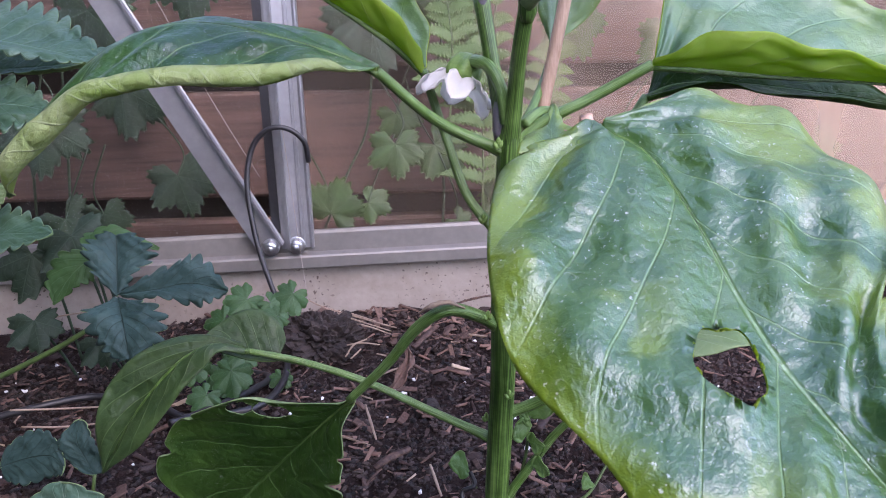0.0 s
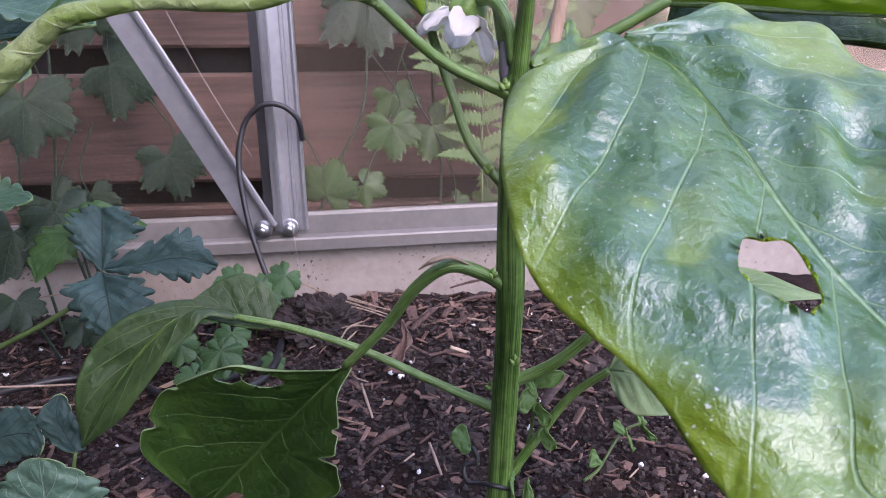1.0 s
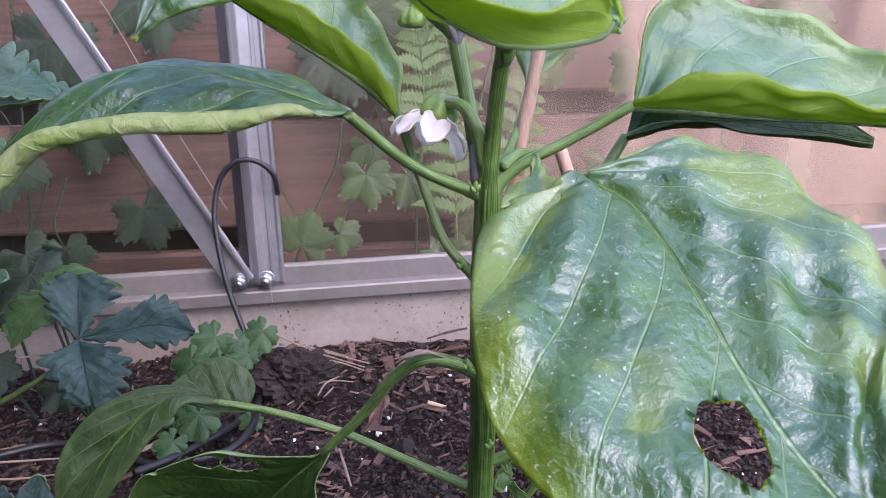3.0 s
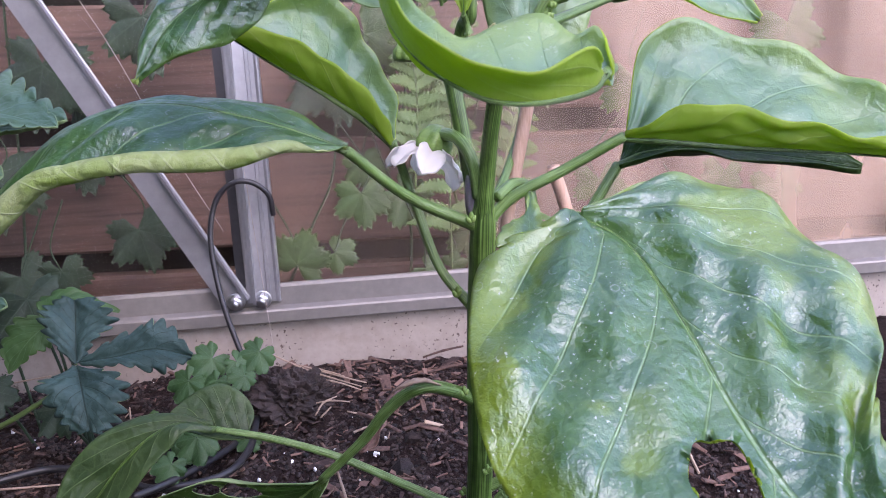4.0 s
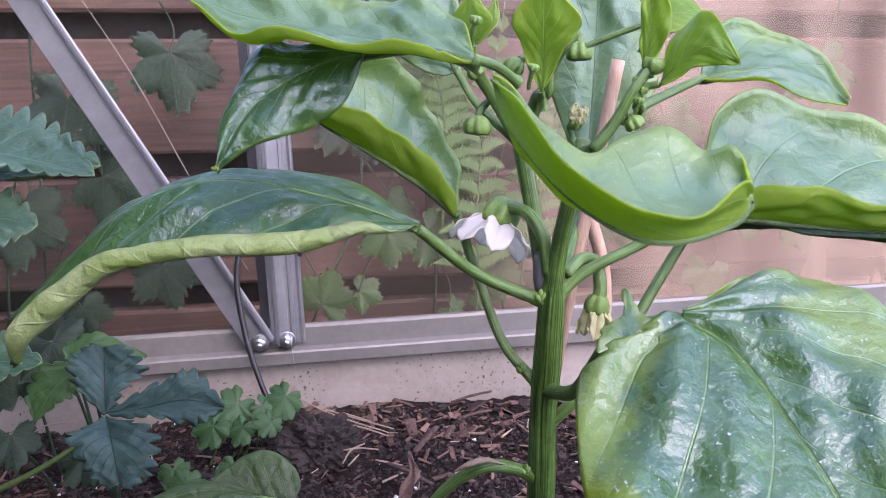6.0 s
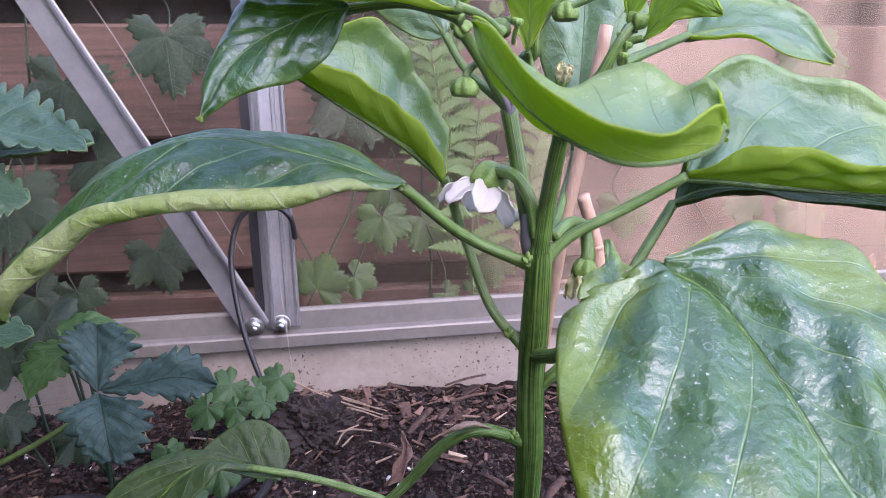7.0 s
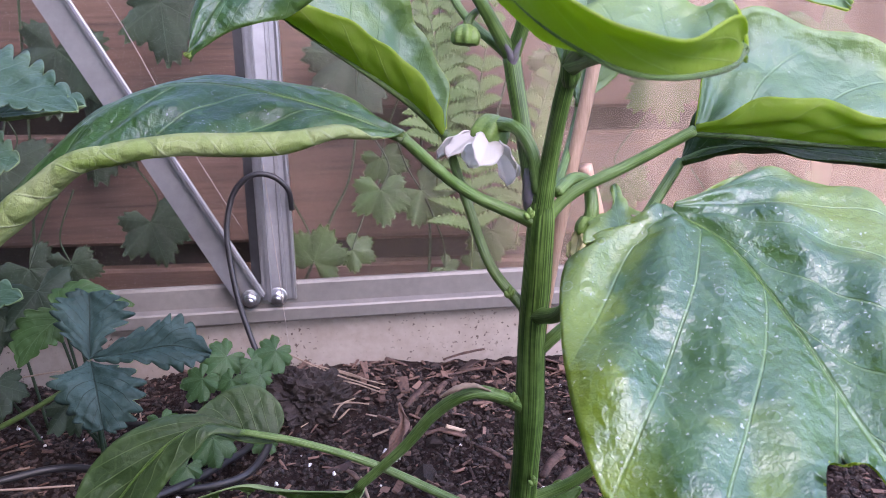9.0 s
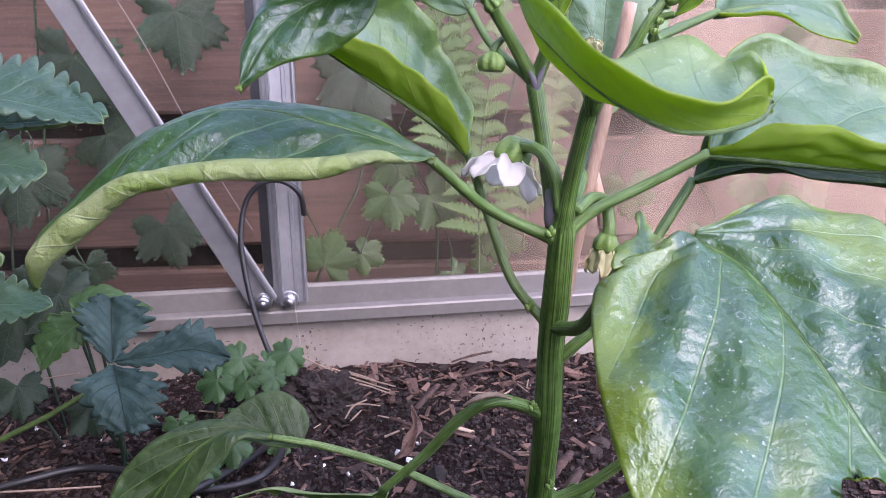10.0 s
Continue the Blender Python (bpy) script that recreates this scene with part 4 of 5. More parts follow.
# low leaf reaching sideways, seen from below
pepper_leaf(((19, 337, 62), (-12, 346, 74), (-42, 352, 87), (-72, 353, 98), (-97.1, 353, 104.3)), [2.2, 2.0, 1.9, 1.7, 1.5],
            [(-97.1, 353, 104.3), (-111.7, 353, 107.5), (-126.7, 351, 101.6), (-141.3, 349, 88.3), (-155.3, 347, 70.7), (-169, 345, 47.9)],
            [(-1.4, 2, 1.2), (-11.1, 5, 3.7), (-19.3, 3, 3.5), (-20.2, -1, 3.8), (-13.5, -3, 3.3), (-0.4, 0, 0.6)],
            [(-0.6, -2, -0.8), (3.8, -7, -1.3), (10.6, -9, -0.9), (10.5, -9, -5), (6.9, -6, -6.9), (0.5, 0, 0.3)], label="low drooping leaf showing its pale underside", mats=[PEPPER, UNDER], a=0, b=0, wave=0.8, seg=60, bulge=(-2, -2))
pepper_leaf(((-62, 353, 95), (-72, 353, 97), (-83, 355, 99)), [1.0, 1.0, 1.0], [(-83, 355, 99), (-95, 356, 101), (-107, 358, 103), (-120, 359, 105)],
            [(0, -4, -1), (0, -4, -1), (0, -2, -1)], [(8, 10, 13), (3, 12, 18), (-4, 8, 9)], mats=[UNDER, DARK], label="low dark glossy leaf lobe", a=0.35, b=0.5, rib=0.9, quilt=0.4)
# low leaves on the other side
pepper_leaf(((21, 333, 77), (40, 327, 88), (59, 318, 108)), [2.8, 2.4, 2.0],
            [(59, 318, 108), (82, 311, 122), (112, 305, 127), (141, 299, 122)],
            [(0, 18, 3), (0, 22, 2), (0, 14, 0)], [(0, -14, -3), (0, -18, -4), (0, -10, -2)], label="pale low leaf", mats=[BERRY_PALE, BERRY_PALE])
pepper_leaf(((18, 342, 22), (32, 341, 43), (48, 336, 68), (64, 330, 83)), [2.3, 2.1, 1.9, 1.8],
            [(64, 330, 83), (72, 324, 84), (82, 317, 80), (93, 309, 73)],
            [(8, 12, 16), (10, 16, 18), (6, 10, 8)], [(-4, -8, -8), (-6, -12, -10), (-4, -8, -6)], label="pale low eaten leaf", mats=[BERRY_PALE, BERRY_PALE])


# torn flap at the base of the large leaf
part("torn_flap", leaf_mesh("torn_flap", [(29, 221.6, 213.9), (29.3, 226.1, 216.7), (29.9, 231.1, 219.7), (31.4, 237.4, 223.6)], [(6.3, 2.4, 1.3), (6.2, 1.5, 0.7), (3.3, 0.4, 0.1), (0.5, -0, -0)], [(-10.6, -3.1, -1.6), (-6.9, 0.1, 0.3), (-1.7, -2, -1.2), (-0.7, -0.2, -0.1)], [LIME, PEPPER_BIG], quilt=0.5, wave=0.5, waves=3.0, seg=30, half=10, a=0, teeth=5, tooth=0.12), big, "small torn flap standing up")
# dried torn edge at the base of the large leaf
part("dried_edge", tube("dried_edge", [(33, 226.8, 217.6), (34.8, 225.8, 216.9), (36.5, 224.6, 216.1), (38.3, 226.1, 217)], [0.3, 0.9, 1.0, 0.3], STRAW, 8, 16, lumps=0.5, flat=0.5), big, "dry pale brown torn edge")


part("dried_skin", tube("dried_skin", [(5.2, 309, 137), (-1.8, 305, 141.2), (-8.4, 304, 140.3), (-13.7, 306, 136.6)], [0.5, 1.6, 1.7, 0.5], STRAW, 10, 24, lumps=0.5, flat=0.6), plant, "dry pale skin on the arched stalk")
for c0 in ((14.6, 315, 130.3), (28.6, 318, 151.1), (13.8, 318, 171.1), (19.5, 306, 202.9), (23.3, 322, 91.2), (13.8, 336, 73.8)):
    for k, (dx, dz) in enumerate(((-0.9, 0.0), (0.8, 0.4), (0.1, 1.6))):
        part("axil_bud", lathe("axil_bud", np.asarray(c0) + (dx, 0.2 * k, dz), (dx, -0.3, 1.5), [(-1.4, 0.5), (-0.7, 1.0), (0.3, 1.05), (1.2, 0.7), (1.8, 0.2)], BUD, 8), plant)


# ---- flowers and buds ----
def blossom(name, stalk, centre, axis, size, label, petals=6, spread=35.0, wide=0.3, petal_mat=None):
    """A nodding flower: stalk, ribbed green cup and white petals."""
    ax = unit(axis)
    ref = unit(np.cross(ax, (0.3, 1.0, 0.1)))
    oth = np.cross(ax, ref)
    petal_mat = petal_mat or PETAL
    fl = part(name, lathe("calyx", centre, ax, [(-size * 0.42, size * 0.14), (-size * 0.32, size * 0.3), (-size * 0.1, size * 0.41), (size * 0.14, size * 0.42), (size * 0.27, size * 0.36), (size * 0.22, size * 0.2)], BUD, 48, ribs=0.1, nrib=6), plant, label)
    part("flower_stalk", tube("flower_stalk", list(stalk) + [np.asarray(centre, float) - ax * size * 0.2], [min(2.2, size * 0.2), min(2.3, size * 0.2), min(2.7, size * 0.24)], PETIOLE, 12, 24, ribs=0.05), fl)
    for i in range(petals):
        g = 2 * math.pi * (i + 0.3) / petals
        out = math.cos(g) * ref + math.sin(g) * oth
        sp = radians(spread + 16 * math.sin(5 * i + 1))
        d = unit(ax * math.cos(sp) + out * math.sin(sp))
        tang = np.cross(ax, out)
        base = np.asarray(centre, float) + ax * size * 0.16 + out * size * 0.26
        mid = [base, base + d * size * 0.3, base + d * size * 0.62 + ax * size * 0.02, base + d * size * (0.8 + 0.08 * (i % 2)) + ax * size * 0.1]
        up = unit(np.cross(tang, d))
        part("petal", leaf_mesh("petal", mid, [tang * size * wide + up * size * 0.1] * 2, [-tang * size * wide + up * size * 0.08] * 2, [petal_mat, petal_mat], a=0.28, b=0.42, quilt=0.5, wave=0.5, seg=14, half=5, thick=0.35, bulge=(-size * 0.03,) * 2), fl)
    return fl


blossom("flower", ((23, 308, 211), (21, 307, 224), (17, 311, 232), (13, 318, 234)), (8, 325, 230), (-0.48, -0.28, -0.83), 17.0, "open white pepper flower nodding on a curved green stalk", petals=6, spread=48, wide=0.34)
blossom("flower_bud", ((30, 311, 210), (37, 317, 214), (43, 320, 212), (44, 317, 203)), (42.5, 316, 196), (-0.2, -0.1, -1), 11.0, "half-open hanging flower bud with cream petals", spread=20, wide=0.24, petal_mat=CREAMY)
blossom("flower_bud", (top_node, (27, 290, 264)), (28, 286, 266), (0.2, -0.3, 0.6), 5.2, "opening cream flower bud", spread=6, petal_mat=CREAMY)


def bud(stalk, centre, axis, size):
    ax = unit(axis)
    b = part("flower_bud", lathe("flower_bud", centre, ax, [(-size * 0.75, size * 0.3), (-size * 0.5, size * 0.72), (-size * 0.1, size * 0.98), (size * 0.35, size), (size * 0.62, size * 0.9), (size * 0.72, size * 0.78), (size * 0.66, size * 0.5), (size * 0.78, size * 0.2)], BUD, 56, ribs=0.11, nrib=7), plant)
    part("bud_stalk", tube("bud_stalk", list(stalk) + [np.asarray(centre, float) - ax * size * 0.6], [min(1.2, size * 0.4), min(1.2, size * 0.4), min(1.6, size * 0.5)], STEM, 10, 16), b)


bud((node_b, (11, 320, 267), (5, 317, 273), (1, 315, 271)), (-1, 314, 265), (-0.1, -0.1, -1), 4.7)
bud(((22, 304, 279), (28, 304, 290), (33, 304, 294)), (33, 303, 289), (0, -0.1, -1), 4.3)
bud(((21, 307, 279), (17, 310, 287)), (12, 309, 285), (-0.5, 0, -0.6), 3.6)
bud(((42, 267, 276), (45, 268, 280)), (47, 267, 283), (0.2, -0.1, 1), 3.3)
bud(((37, 268, 268), (39, 267, 267)), (41, 265, 267), (0.3, -0.1, -0.6), 2.8)
for bx, by, br in ((1186, 148, 1.5), (1196, 165, 1.6), (1176, 172, 1.4), (1190, 184, 1.5), (900, 36, 1.8), (1000, 120, 1.6)):
    q0 = np.asarray((42, 266, 277), float) + ((bx - 1186) * 0.165, 0, (160 - by) * 0.165)
    bud((q0 + (-1, 2, -6), q0 + (-1, 1, -4)), q0, (0.2, -0.2, 1), br)
part("petiole", tube("petiole", [(30, 301, 288), (39, 300, 292), (54, 296, 297)], [1.2, 1.1, 1.0], STEM, 10, 16), plant)
for mid, lf, rt in ((((-3, 306, 293), (-4, 303, 300), (-3, 301, 309)), [(-5, 0, 0), (-6, 1, 0), (-4, 0, 0)], [(6, 0, 1), (8, 1, 1), (4, 0, 0)]),
                    (((-2, 307, 292), (3, 309, 299), (6, 310, 307)), [(-3, 0, -1), (-4, 0, -1), (-2, 0, 0)], [(4, 0, 2), (4, 0, 2), (2, 0, 1)]),
                    (((53, 296, 296), (64, 296, 300), (76, 295, 297)), [(0, 8, 8), (0, 10, 9), (0, 5, 4)], [(0, -6, -5), (0, -8, -6), (0, -5, -4)])):
    pepper_leaf((np.asarray(mid[0]) + (0, 3, -8), np.asarray(mid[0])), [1.1, 0.9], list(mid), lf, rt, mats=[YOUNG, YOUNG], label="small young leaf", quilt=0.5, rib=0.6)
bud(((-5, 295, 283), (-4, 295, 282)), (-3, 293, 284), (0.5, 0, -0.6), 3.2)

tie = thing("plant_tie", "thin black wire tie round the base of the stem", "tie")
part("loop", tube("loop", [(23, 340, 22), (16, 333, 28), (9, 338, 27), (3, 340, 27), (2, 344, 32), (8, 344, 35), (6, 348, 40)], [1.1], RUBBER, 8, 40), tie)


# ---- low plants beside the bed ----
def stalk(parent, pts, r, mat=None, name="stalk"):
    return part(name, tube(name, list(pts), r, mat or WEEDSTEM, 10, 18), parent)


def leaflet(parent, mid, left, right, mats, teeth=11, tooth=0.36, **k):
    return part("leaflet", leaf_mesh("leaflet", list(mid), left, right, mats, teeth=teeth, tooth=tooth, seg=teeth * 6, half=9, **{"a": 0.5, "b": 0.6, "quilt": 1.6, "veins": 9.0, "sweep": 2.4, **k}), parent)


BER = [BERRY, BERRY_PALE]
berry = thing("strawberry_plant", "strawberry plant with toothed blue-green leaves", "strawberry plant")
leaflet(berry, ((-367, 563, 227), (-314, 551, 231), (-260, 539, 233), (-213, 528, 236)), [(0, 30, 26), (0, 34, 28), (0, 30, 24)], [(0, -12, -2), (0, -14, -2), (0, -12, -1)], BER, bulge=(3, -3))
leaflet(berry, ((-336, 507, 212), (-298, 495, 213), (-258, 486, 213), (-233, 478, 209)), [(0, 18, 16), (0, 22, 18), (0, 18, 14)], [(0, -16, -14), (0, -20, -18), (0, -16, -14)], BER)
leaflet(berry, ((-310, 455, 134), (-277, 445, 142), (-245, 434, 146), (-216, 425, 147)), [(0, 14, 13), (0, 18, 15), (0, 14, 10)], [(0, -12, -10), (0, -16, -10), (0, -12, -6)], BER)
leaflet(berry, ((-317, 518, 256), (-276, 506, 251), (-234, 494, 243), (-200, 482, 235)), [(0, 30, 22), (0, 36, 26), (0, 24, 16)], [(0, -14, -4), (0, -16, -6), (0, -10, -4)], BER)
leaflet(berry, ((-284, 452, 172), (-270, 444, 163), (-254, 439, 167), (-242, 436, 171)), [(-4, 4, 10), (-4, 4, 12), (-4, 4, 8)], [(4, -4, -8), (4, -4, -10), (4, -4, -8)], [BERRY_PALE, BERRY_PALE], teeth=9)
stalk(berry, ((-278, 447, 141), (-318, 458, 100), (-359, 467, 43)), [1.6, 2.0])
stalk(berry, ((-338, 509, 211), (-373, 523, 137), (-402, 524, 39)), [1.6, 2.0])
stalk(berry, ((-369, 565, 227), (-404, 553, 129), (-424, 542, 23)), [1.6, 2.0])

crane = thing("cranesbill_plant", "low plant with dark blue-green lobed leaves on soil", "plant")
CR = [CRANE, BERRY_PALE]
for mid, lf, rt in (([(-213.7, 490, 88.4), (-207.8, 478, 81.4), (-203.1, 468, 73), (-199.6, 462, 57.8)], [(2, 0, -0.1), (28.2, -2, 4), (25, -2, -7.4), (8.2, -1, -2.4)], [(-2.1, 0, -0.6), (-25.5, -4, 2.8), (-17.2, -4, -6.3), (-7.6, -2, -1.2)]),
                    ([(-212.6, 492, 89.8), (-190.2, 492, 92.6), (-166.1, 492, 96), (-143.3, 492, 89.9)], [(0.3, 1, 2.5), (9.6, 8, 15.8), (5.9, 10, 16.4), (0.6, 1, 1.8)], [(2.2, -2, -1.5), (5.2, -8, -4.4), (8, -10, -12.8), (-1, -1, -1.8)]),
                    ([(-214.8, 493, 88.4), (-216.7, 500, 98.7), (-219.1, 510, 110.1), (-221.8, 520, 122.7)], [(-2, 0, 0.4), (-18.8, -0, 8.1), (-21.8, -2, 10.7), (-8.4, 0, 3.3)], [(2.2, 0, 1), (12.8, -0, 1.3), (28.1, -2, 3.3), (14.3, 0, 1.7)])):
    leaflet(crane, mid, lf, rt, CR, teeth=8, tooth=0.34, phase=0.3, a=0, b=0, quilt=1.2, veins=5.0, wave=1.5, bulge=(2, 2))
for mid, lf, rt in (([(-237.7, 530, 108), (-249.9, 527, 101.8), (-260.3, 523, 92.1), (-270.2, 518, 76.2)], [(0.1, -1, -2), (7.8, -5, -10.1), (8.1, -4, -4.6), (0.4, 0, -0)], [(-1.9, 1, 2.4), (-15.3, 5, 8.5), (-17.3, 4, 3.1), (-0.6, 0, 0.8)]),
                    ([(-256.8, 545, 101.9), (-246.9, 552, 113.2), (-231.3, 556, 114.6), (-207.8, 556, 103.3)], [(-0.5, 0, 2), (-14.2, 4, 3.3), (-7.1, 6, 5.3), (0.5, 0, 0.8)], [(2.6, -1, -0.2), (9.4, -2, -5.7), (9.8, -4, -8.3), (-0.5, -1, -0.5)])):
    leaflet(crane, mid, lf, rt, [WEED, WEED], teeth=7, tooth=0.25, a=0, b=0, quilt=1.0, veins=6.0, wave=1.0)
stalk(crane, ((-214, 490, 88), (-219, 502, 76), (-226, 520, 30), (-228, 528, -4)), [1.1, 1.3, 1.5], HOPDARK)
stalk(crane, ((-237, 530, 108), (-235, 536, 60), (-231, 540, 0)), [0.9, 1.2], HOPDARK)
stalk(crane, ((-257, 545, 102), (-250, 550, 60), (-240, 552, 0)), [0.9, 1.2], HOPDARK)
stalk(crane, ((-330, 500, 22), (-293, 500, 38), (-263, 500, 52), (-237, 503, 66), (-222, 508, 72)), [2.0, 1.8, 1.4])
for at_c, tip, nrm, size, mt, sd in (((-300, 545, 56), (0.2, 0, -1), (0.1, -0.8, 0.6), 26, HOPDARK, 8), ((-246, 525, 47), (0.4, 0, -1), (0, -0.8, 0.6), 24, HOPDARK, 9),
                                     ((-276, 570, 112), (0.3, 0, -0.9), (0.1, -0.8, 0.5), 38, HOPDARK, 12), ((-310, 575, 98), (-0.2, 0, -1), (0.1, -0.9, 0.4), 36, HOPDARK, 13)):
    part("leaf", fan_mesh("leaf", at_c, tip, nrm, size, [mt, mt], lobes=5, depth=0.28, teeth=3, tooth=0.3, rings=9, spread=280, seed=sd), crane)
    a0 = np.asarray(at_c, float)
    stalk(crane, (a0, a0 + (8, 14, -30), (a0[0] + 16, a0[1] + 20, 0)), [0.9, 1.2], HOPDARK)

weed = thing("creeping_weed", "small light green creeping weed with scalloped round leaves", "weed")
for at_c, size, sd in (((-159, 594, 51), 22, 1), ((-141, 593, 48), 16, 2), ((-124, 598, 53), 19, 3), ((-175, 582, 39), 19, 4), ((-196, 548, 23), 15, 5), ((-162, 530, 19), 22, 6),
                       ((-154, 581, 38), 15, 7), ((-133, 580, 41), 14, 8), ((-176, 504, 36), 18, 9), ((-150, 502, 31), 20, 10), ((-125, 538, 10), 12, 11), ((-148, 524, 35), 16, 12), ((-161, 480, 24), 14, 13)):
    rs = random.Random(sd)
    part("leaf", fan_mesh("leaf", at_c, (rs.uniform(-0.8, 0.8), -0.2, -0.6), (rs.uniform(-0.3, 0.3), -0.75, 0.6), size, [WEED, WEED], lobes=7, depth=0.2, teeth=2, tooth=0.2, rings=9, spread=320, seed=sd), weed)
    a0 = np.asarray(at_c, float)
    stalk(weed, (a0, a0 + (rs.uniform(-6, 6), 6, -a0[2] * 0.5), (a0[0] + rs.uniform(-14, 14), a0[1] + 10, 0)), [0.6, 0.8])

cole = thing("cabbage_seedling", "low seedling with rounded blue-green lobed leaves", "seedling")
for mid, lf, rt in ((((-198, 353, -6), (-196, 354, 15), (-196, 355, 37)), [(-24, 0, 6), (-26, 2, 4), (-12, 0, 2)], [(26, 2, 8), (30, 2, 4), (12, 0, 2)]),
                    (((-191, 379, 27), (-196, 382, 35), (-200, 384, 45), (-198, 387, 55)), [(-8, 0, 0), (-12, 0, 0), (-6, 0, 0)], [(8, 0, 0), (10, 0, 0), (6, 0, 0)]),
                    (((-251, 397, 23), (-237, 396, 28), (-222, 395, 30), (-213, 391, 25)), [(0, 6, 12), (0, 6, 14), (0, 4, 8)], [(0, -4, -12), (0, -4, -14), (0, -3, -8)])):
    leaflet(cole, mid, lf, rt, [COLE if len(mid) == 3 else CRANE, BERRY_PALE], teeth=7, tooth=0.14, a=0.3, b=0.35)
stalk(cole, ((-200, 354, -6), (-205, 356, -16), (-212, 361, -27)), [1.4, 1.7])
stalk(cole, ((-191, 379, 27), (-197, 375, -2), (-204, 364, -26)), [1.0, 1.2])

seed = thing("weed_seedling", "small weed seedling with bright leaves beside the stem", "seedling", "weed seedlings")
for mid in (((33, 340, 73), (37, 339, 77), (41, 337, 77), (46, 337, 79)), ((33, 337, 62), (36, 335, 61), (40, 333, 60)), ((34, 339, 71), (29, 336, 67), (26, 335, 64)), ((34, 339, 70), (31, 338, 74), (28, 339, 77)), ((35, 337, 49), (39, 335, 49), (42, 333, 47))):
    leaflet(seed, mid, [(-1, 1, 4), (-1, 1, 5), (-1, 0, 3)], [(1, -1, -4), (1, -1, -5), (1, 0, -3)], [SPROUT, SPROUT], teeth=3, tooth=0.06)
stalk(seed, ((34, 340, 73), (32, 341, 51), (26, 343, 28)), [0.7, 0.9])
seed = thing("weed_seedling", "small weed seedling standing in open soil", "seedling", "weed seedlings")
for mid in (((90, 382, 34), (88, 381, 39), (87, 381, 44)), ((91, 381, 30), (94, 378, 28), (98, 376, 25)), ((83, 380, 28), (85, 377, 25), (86, 375, 20)), ((83, 380, 29), (80, 379, 31), (77, 378, 31)), ((93, 382, 33), (91, 382, 36), (90, 383, 40)), ((69, 373, 17), (67, 372, 19), (64, 370, 15))):
    leaflet(seed, mid, [(-2, 1, 3), (-2, 1, 4), (-1, 0, 2)], [(2, -1, -3), (2, -1, -4), (1, 0, -2)], [SPROUT, SPROUT], teeth=3, tooth=0.06)
stalk(seed, ((91, 381, 32), (81, 380, 27), (69, 372, 13), (61, 369, 8)), [0.7, 0.9])
seed = thing("weed_seedling", "tiny two-leaved seedling on the soil", "seedling", "weed seedlings")
for mid in (((5, 357, 36), (1, 354, 40), (-4, 352, 43)), ((23, 337, 20), (23, 336, 25), (22, 336, 29)), ((28, 336, 19), (30, 335, 22), (32, 334, 21))):
    leaflet(seed, mid, [(0, 3, 7), (0, 3, 7), (0, 1, 3)], [(0, -2, -5), (0, -2, -6), (0, -1, -3)], [SPROUT, SPROUT], teeth=3, tooth=0.05)
stalk(seed, ((5, 357, 36), (9, 360, 24)), [0.6, 0.7])

# ---- climbers outside the glass ----
hop = thing("climbing_plant", "leafy climber with lobed leaves outside the glass", "climber")
for at_c, tip, size, mt, sd in (
        ((-46, 719, 151), (0.1, 0, -1), 38, HOP, 1), ((-11, 728, 148), (0.6, 0, -0.7), 40, HOP, 2), ((51, 739, 108), (0.1, 0, -1), 34, HOP, 3), ((-103, 691, 96), (0.35, 0, 0.9), 34, HOP, 4),
        ((-73, 717, 99), (0.8, 0, -0.4), 24, HOP, 5), ((7, 716, 81), (0.6, 0, -0.5), 20, HOP, 6), ((31, 725, 78), (0.7, 0, 0.2), 18, HOP, 7), ((-45, 738, 176), (0.3, 0, -1), 28, HOP, 13),
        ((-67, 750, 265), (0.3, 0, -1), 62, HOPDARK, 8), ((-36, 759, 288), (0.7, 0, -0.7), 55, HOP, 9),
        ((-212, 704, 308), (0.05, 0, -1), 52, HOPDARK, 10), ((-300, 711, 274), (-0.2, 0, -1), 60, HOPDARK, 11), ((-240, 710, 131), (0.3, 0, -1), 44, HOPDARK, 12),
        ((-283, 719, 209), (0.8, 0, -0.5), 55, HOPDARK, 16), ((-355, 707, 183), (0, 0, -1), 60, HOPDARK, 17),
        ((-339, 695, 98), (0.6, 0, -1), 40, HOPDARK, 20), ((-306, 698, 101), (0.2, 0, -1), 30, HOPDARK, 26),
        ((77, 742, 151), (0.2, 0, -1), 30, HOP, 21), ((117, 764, 256), (0.4, 0, -1), 46, HOP, 22), ((298, 766, 147), (-0.2, 0, -1), 30, HOP, 24), ((205, 746, 239), (0.2, 0, -1), 44, HOP, 31), ((171, 743, 149), (0.1, 0, -1), 34, HOP, 32), ((247, 739, 99), (-0.3, 0, -1), 32, HOP, 33), ((348, 757, 281), (0.2, 0, -1), 50, HOP, 34), ((341, 752, 137), (0.2, 0, -1), 36, HOP, 35)):
    rs = random.Random(sd)
    part("leaf", fan_mesh("leaf", at_c, tip, (rs.uniform(-0.25, 0.25), -1, rs.uniform(-0.1, 0.4)), size, [mt, mt], lobes=5, depth=0.3, teeth=5, tooth=0.34, rings=9, spread=290, seed=sd), hop)
    a0 = np.asarray(at_c, float)
    stalk(hop, (a0, a0 + (rs.uniform(-14, 14), 6, 22), a0 + (rs.uniform(-30, 30), 10, 60)), [0.6, 0.8], HOPDARK)
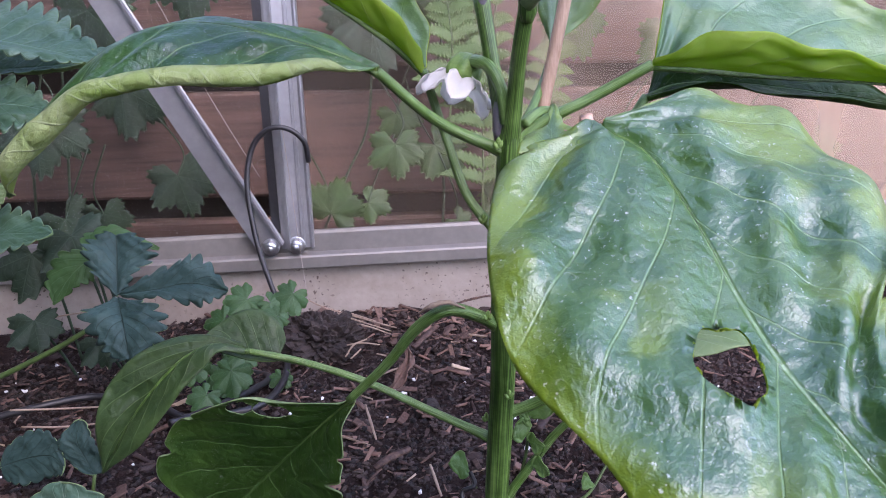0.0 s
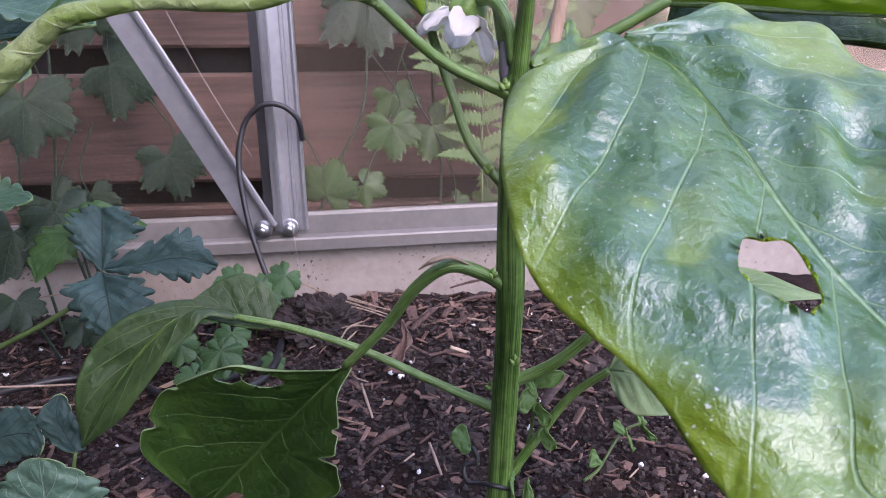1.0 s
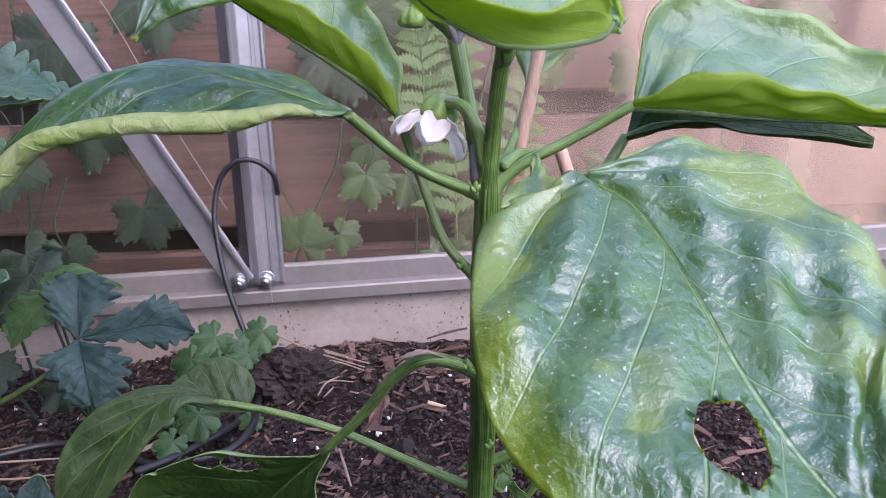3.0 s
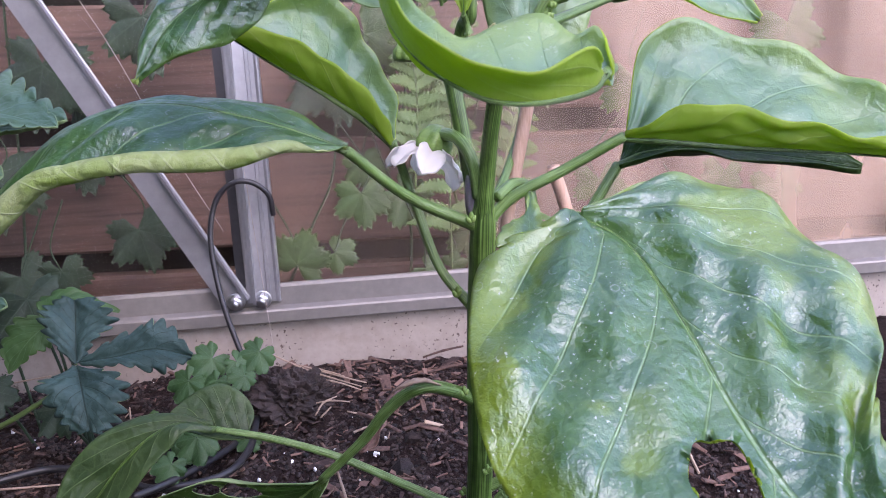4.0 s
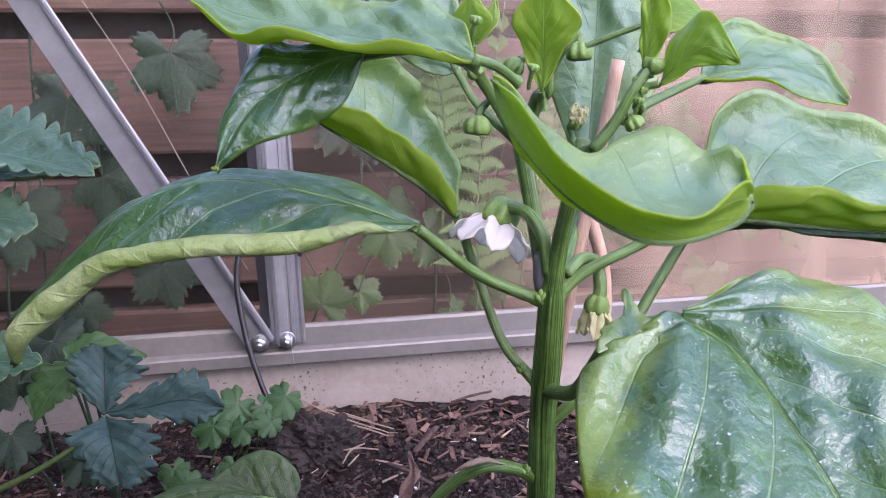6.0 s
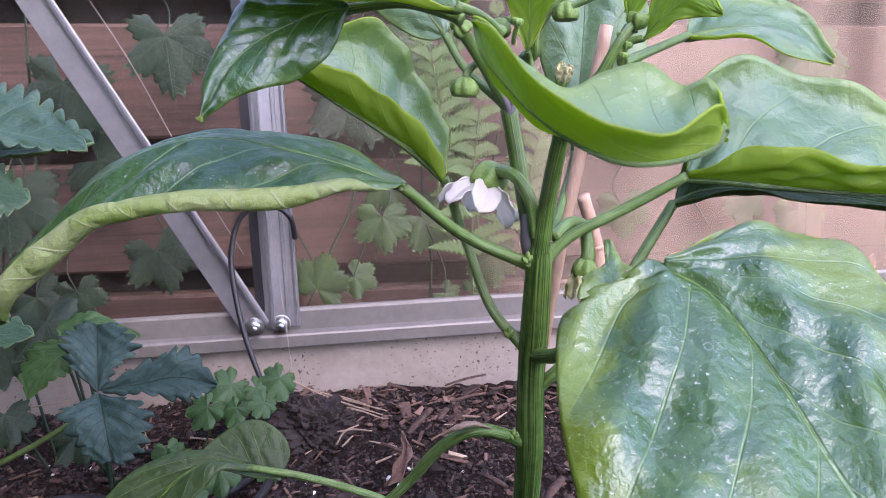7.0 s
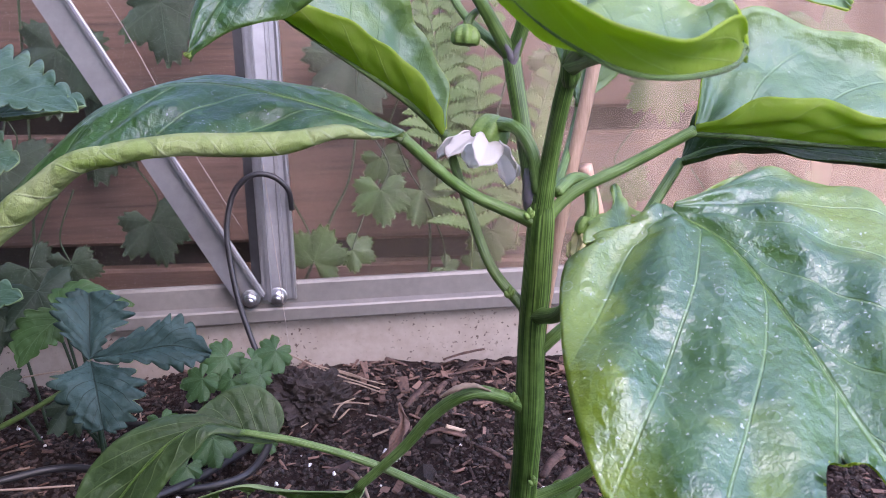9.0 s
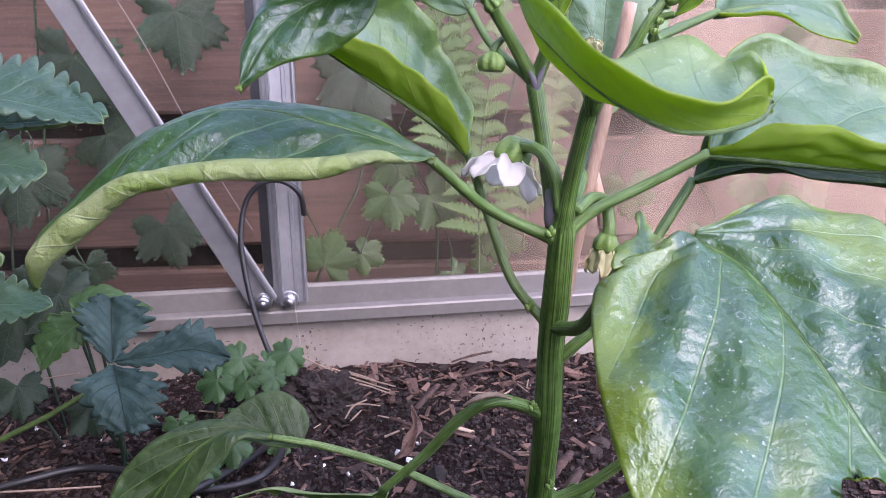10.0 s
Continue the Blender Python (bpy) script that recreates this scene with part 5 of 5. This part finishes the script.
for pts in (((-355, 714, 10), (-343, 717, 108), (-336, 722, 205), (-332, 728, 320), (-323, 736, 449)), ((-11, 735, 33), (-4, 742, 107), (-9, 754, 193), (14, 763, 316)), ((62, 747, 26), (53, 759, 165), (76, 768, 267)),
            ((-370, 699, 17), (-366, 706, 136), (-348, 714, 229)), ((-119, 713, 65), (-92, 728, 123), (-70, 736, 172), (-62, 744, 269))):
    stalk(hop, pts, [1.3, 1.0], HOPDARK, name="vine")

fern = thing("fern_plant", "pale fern fronds standing outside the glass", "fern")
for root, top, sd in (((30, 708, 60), (62, 722, 345), 1), ((2, 712, 150), (-14, 722, 352), 2), ((70, 716, 100), (120, 732, 290), 3), ((40, 724, 130), (18, 738, 330), 4)):
    rs = random.Random(sd)
    r0, r1 = np.asarray(root, float), np.asarray(top, float)
    bow = (r0 + r1) / 2 + (rs.uniform(-14, 14), 0, 0)
    fr = stalk(fern, (r0, bow, r1), [1.1, 0.5], name="frond")
    for i in range(13):
        f = 0.2 + 0.06 * i + rs.uniform(-0.01, 0.01)
        c0 = spline([r0, bow, r1], np.array([f]))[0]
        ln = 46 * (1.06 - f) * rs.uniform(0.85, 1.1)
        for sgn in (-1, 1):
            d = unit(np.array((sgn * 0.92, rs.uniform(-0.35, 0.3), rs.uniform(0.05, 0.4))))
            mid = [c0, c0 + d * ln * 0.5 + (0, 0, 1.5), c0 + d * ln + (0, 0, -ln * rs.uniform(0.02, 0.16))]
            part("pinna", leaf_mesh("pinna", mid, [(sgn * 1.0, 1, 7.5), (sgn * 1.0, 1, 6)], [(-sgn * 1.0, -1, -7.5), (-sgn * 1.0, -1, -6)], [FERN, FERN], teeth=9, tooth=0.5, a=0.25, b=0.7, seg=54, half=2, quilt=0.6), fr)


# ---- soil litter ----
def clods(name, count, lo, hi, mat, label, region, flat=0.7, seed=1):
    """Loose grains strewn over the bed, joined."""
    rng = np.random.RandomState(seed)
    bm = bmesh.new()
    bmesh.ops.create_icosphere(bm, subdivisions=1, radius=1.0)
    base = np.array([v.co[:] for v in bm.verts])
    tris = [tuple(v.index for v in f.verts) for f in bm.faces]
    bm.free()
    vs, fs = [], []
    x0, x1, y0, y1 = region
    for i in range(count):
        x, y = rng.uniform(x0, x1), rng.uniform(y0, y1)
        s = lo + (hi - lo) * rng.rand() ** 2.5
        q = base * (1 + 0.3 * rng.randn(len(base), 1)) * (s, s * rng.uniform(0.6, 1), s * flat)
        a = rng.rand() * 6.28
        rot = np.array([[math.cos(a), -math.sin(a), 0], [math.sin(a), math.cos(a), 0], [0, 0, 1]])
        z = soil_height(x, y) * 1000 + s * flat * 0.35
        k = len(vs)
        vs.extend(q @ rot.T + (x * 1000, y * 1000, z))
        fs.extend(tuple(v + k for v in t) for t in tris)
    ob = new(name, mesh(name, vs, fs, [mat], False))
    tagged(ob, label, "soil", kind="stuff")


def chips(name, count, length, mat, label, region, seed=2, thin=0.12):
    """Splinters and chips lying at random, joined."""
    rng = np.random.RandomState(seed)
    vs, fs = [], []
    x0, x1, y0, y1 = region
    for i in range(count):
        x, y = rng.uniform(x0, x1), rng.uniform(y0, y1)
        ln = length[0] + (length[1] - length[0]) * rng.rand() ** 2
        w, h = ln * rng.uniform(thin, thin * 2.5), ln * rng.uniform(0.04, 0.1) + 0.5
        bv, bf = box_data(-ln / 2, ln / 2, -w / 2, w / 2, -h / 2, h / 2, min(w, h) * 0.3)
        q = np.array(bv)
        q[:8, 1:] *= rng.uniform(0.3, 0.9)
        q[:, 2] += 0.12 * ln * (q[:, 0] / ln) ** 2 * rng.uniform(-2, 2)
        e = np.array(Euler((rng.uniform(-0.6, 0.6), rng.uniform(-0.45, 0.45), rng.rand() * 6.28)).to_matrix())
        z = soil_height(x, y) * 1000 + rng.uniform(0.5, 3.0)
        k = len(vs)
        vs.extend(q @ e.T + (x * 1000, y * 1000, z))
        fs.extend(tuple(v + k for v in t) for t in bf)
    ob = new(name, mesh(name, vs, fs, [mat], False))
    tagged(ob, label, "soil", kind="stuff")


BED = (-0.36, 0.30, 0.33, 0.665)
clods("soil_crumbs", 36000, 0.4, 2.6, CRUMB, "loose dark crumbs of potting soil", BED, seed=1)
clods("soil_lumps", 45, 4.0, 10.0, CRUMB, "larger clods of dark soil", BED, seed=3)
clods("perlite_grains", 150, 0.9, 2.8, PERLITE, "white perlite grains scattered in the soil", BED, 0.85, seed=4)
chips("wood_splinters", 1300, (3, 17), CHIP, "brown bark and wood splinters in the soil", BED, seed=5)
clods("bark_bits", 350, 1.5, 6.0, CHIP, "flat brown bark bits in the soil", BED, 0.3, seed=9)
chips("bark_heap", 260, (6, 22), CHIP, "red-brown bark pieces heaped along the board", (-0.12, 0.2, 0.615, 0.668), seed=12, thin=0.2)
chips("coarse_chips", 130, (8, 22), CHIP, "coarse pale brown wood chips on the soil", BED, seed=14, thin=0.16)
chips("dry_fibres", 70, (8, 30), STRAW, "dry pale plant fibres lying on the soil", BED, seed=6, thin=0.03)

straws = (((-121, 628, 39), (-89, 612, 29), (-49, 601, 18)), ((-107, 626, 32), (-71, 612, 25), (-45, 603, 20)), ((-100, 613, 24), (-71, 603, 23), (-49, 597, 17)), ((-97, 619, 32), (-98, 611, 25)),
          ((-85, 578, 16), (-70, 575, 19), (-56, 573, 18)), ((-82, 568, 11), (-76, 574, 18), (-66, 578, 21)), ((-58, 565, 14), (-38, 560, 11)), ((-78, 566, 10), (-70, 571, 16)),
          ((-85, 618, 29), (-62, 609, 24)), ((-55, 450, 28), (-46, 417, 22)), ((-15, 396, 17), (-9, 374, 11)), ((-254, 420, 46), (-229, 424, 44), (-204, 427, 43)), ((-318, 558, 49), (-295, 567, 51), (-269, 572, 53)),
          ((-271, 457, 17), (-247, 455, 17), (-222, 454, 19)))
for pts in straws:
    st = new("dry_straw", tube("dry_straw", list(pts), [0.7, 0.9, 0.6], STRAW, 8, 14, flat=0.7))
    tagged(st, "dry pale straw stalk lying on the soil", "straw", "dry straws")
for a0, b0, r in (((-30, 567, 17), (-12, 591, 25), 3.2), ((-65, 476, 18), (-58, 470, 15), 2.0), ((47, 442, 27), (63, 463, 32), 3.2), ((-7, 577, 22), (0, 588, 26), 3.2),
                  ((14, 494, 22), (31, 477, 20), 2.2), ((-18, 515, 19), (-48, 539, 24), 2.0), ((-44, 382, 24), (-26, 398, 26), 3.0), ((102, 372, 24), (119, 364, 21), 2.6), ((45, 405, 31), (61, 432, 37), 3.4),
                  ((3, 603, 25), (31, 610, 28), 2.0), ((0, 622, 31), (33, 626, 37), 1.6)):
    ch = new("wood_chip", tube("wood_chip", [a0, (np.asarray(a0) + np.asarray(b0)) / 2.0 + (0, 0, 1), b0], [r * 0.7, r, r * 0.8], CHIP, 7, 10, flat=0.6, lumps=0.3, seed=int(r * 10)))
    tagged(ch, "brown splintered wood chip lying on the soil", "wood chip", "wood chips")
curl = new("dead_leaf", leaf_mesh("dead_leaf", [(-45, 495, 15), (-35, 502, 25), (-31, 510, 35), (-33, 514, 44)], [(-4, -3, -1), (-4, -4, 0), (-2, 0, 0)], [(5, -3, 0), (4, -5, 0), (2, 0, 0)], [CHIP, CHIP], quilt=2.0, wave=2.0, seg=24, half=7))
tagged(curl, "curled brown dead leaf lying on the soil", "leaf")


# ---- one large clod ----
bm = bmesh.new()
bmesh.ops.create_icosphere(bm, subdivisions=5, radius=1.0)
for v in bm.verts:
    q = v.co.copy()
    lump = 1 + 0.26 * noise.noise(q * 1.7) + 0.2 * noise.noise(q * 5) + 0.16 * noise.noise(q * 12) + 0.13 * noise.noise(q * 24)
    v.co = (-0.104 + 0.034 * q.x * lump, 0.597 + 0.028 * q.y * lump, 0.012 + 0.024 * q.z * lump)
me = bpy.data.meshes.new("soil_clod")
bm.to_mesh(me)
bm.free()
me.materials.append(CRUMB)
tagged(new("soil_clod", me), "large dark lumpy clod of soil near the wall", "soil clod")
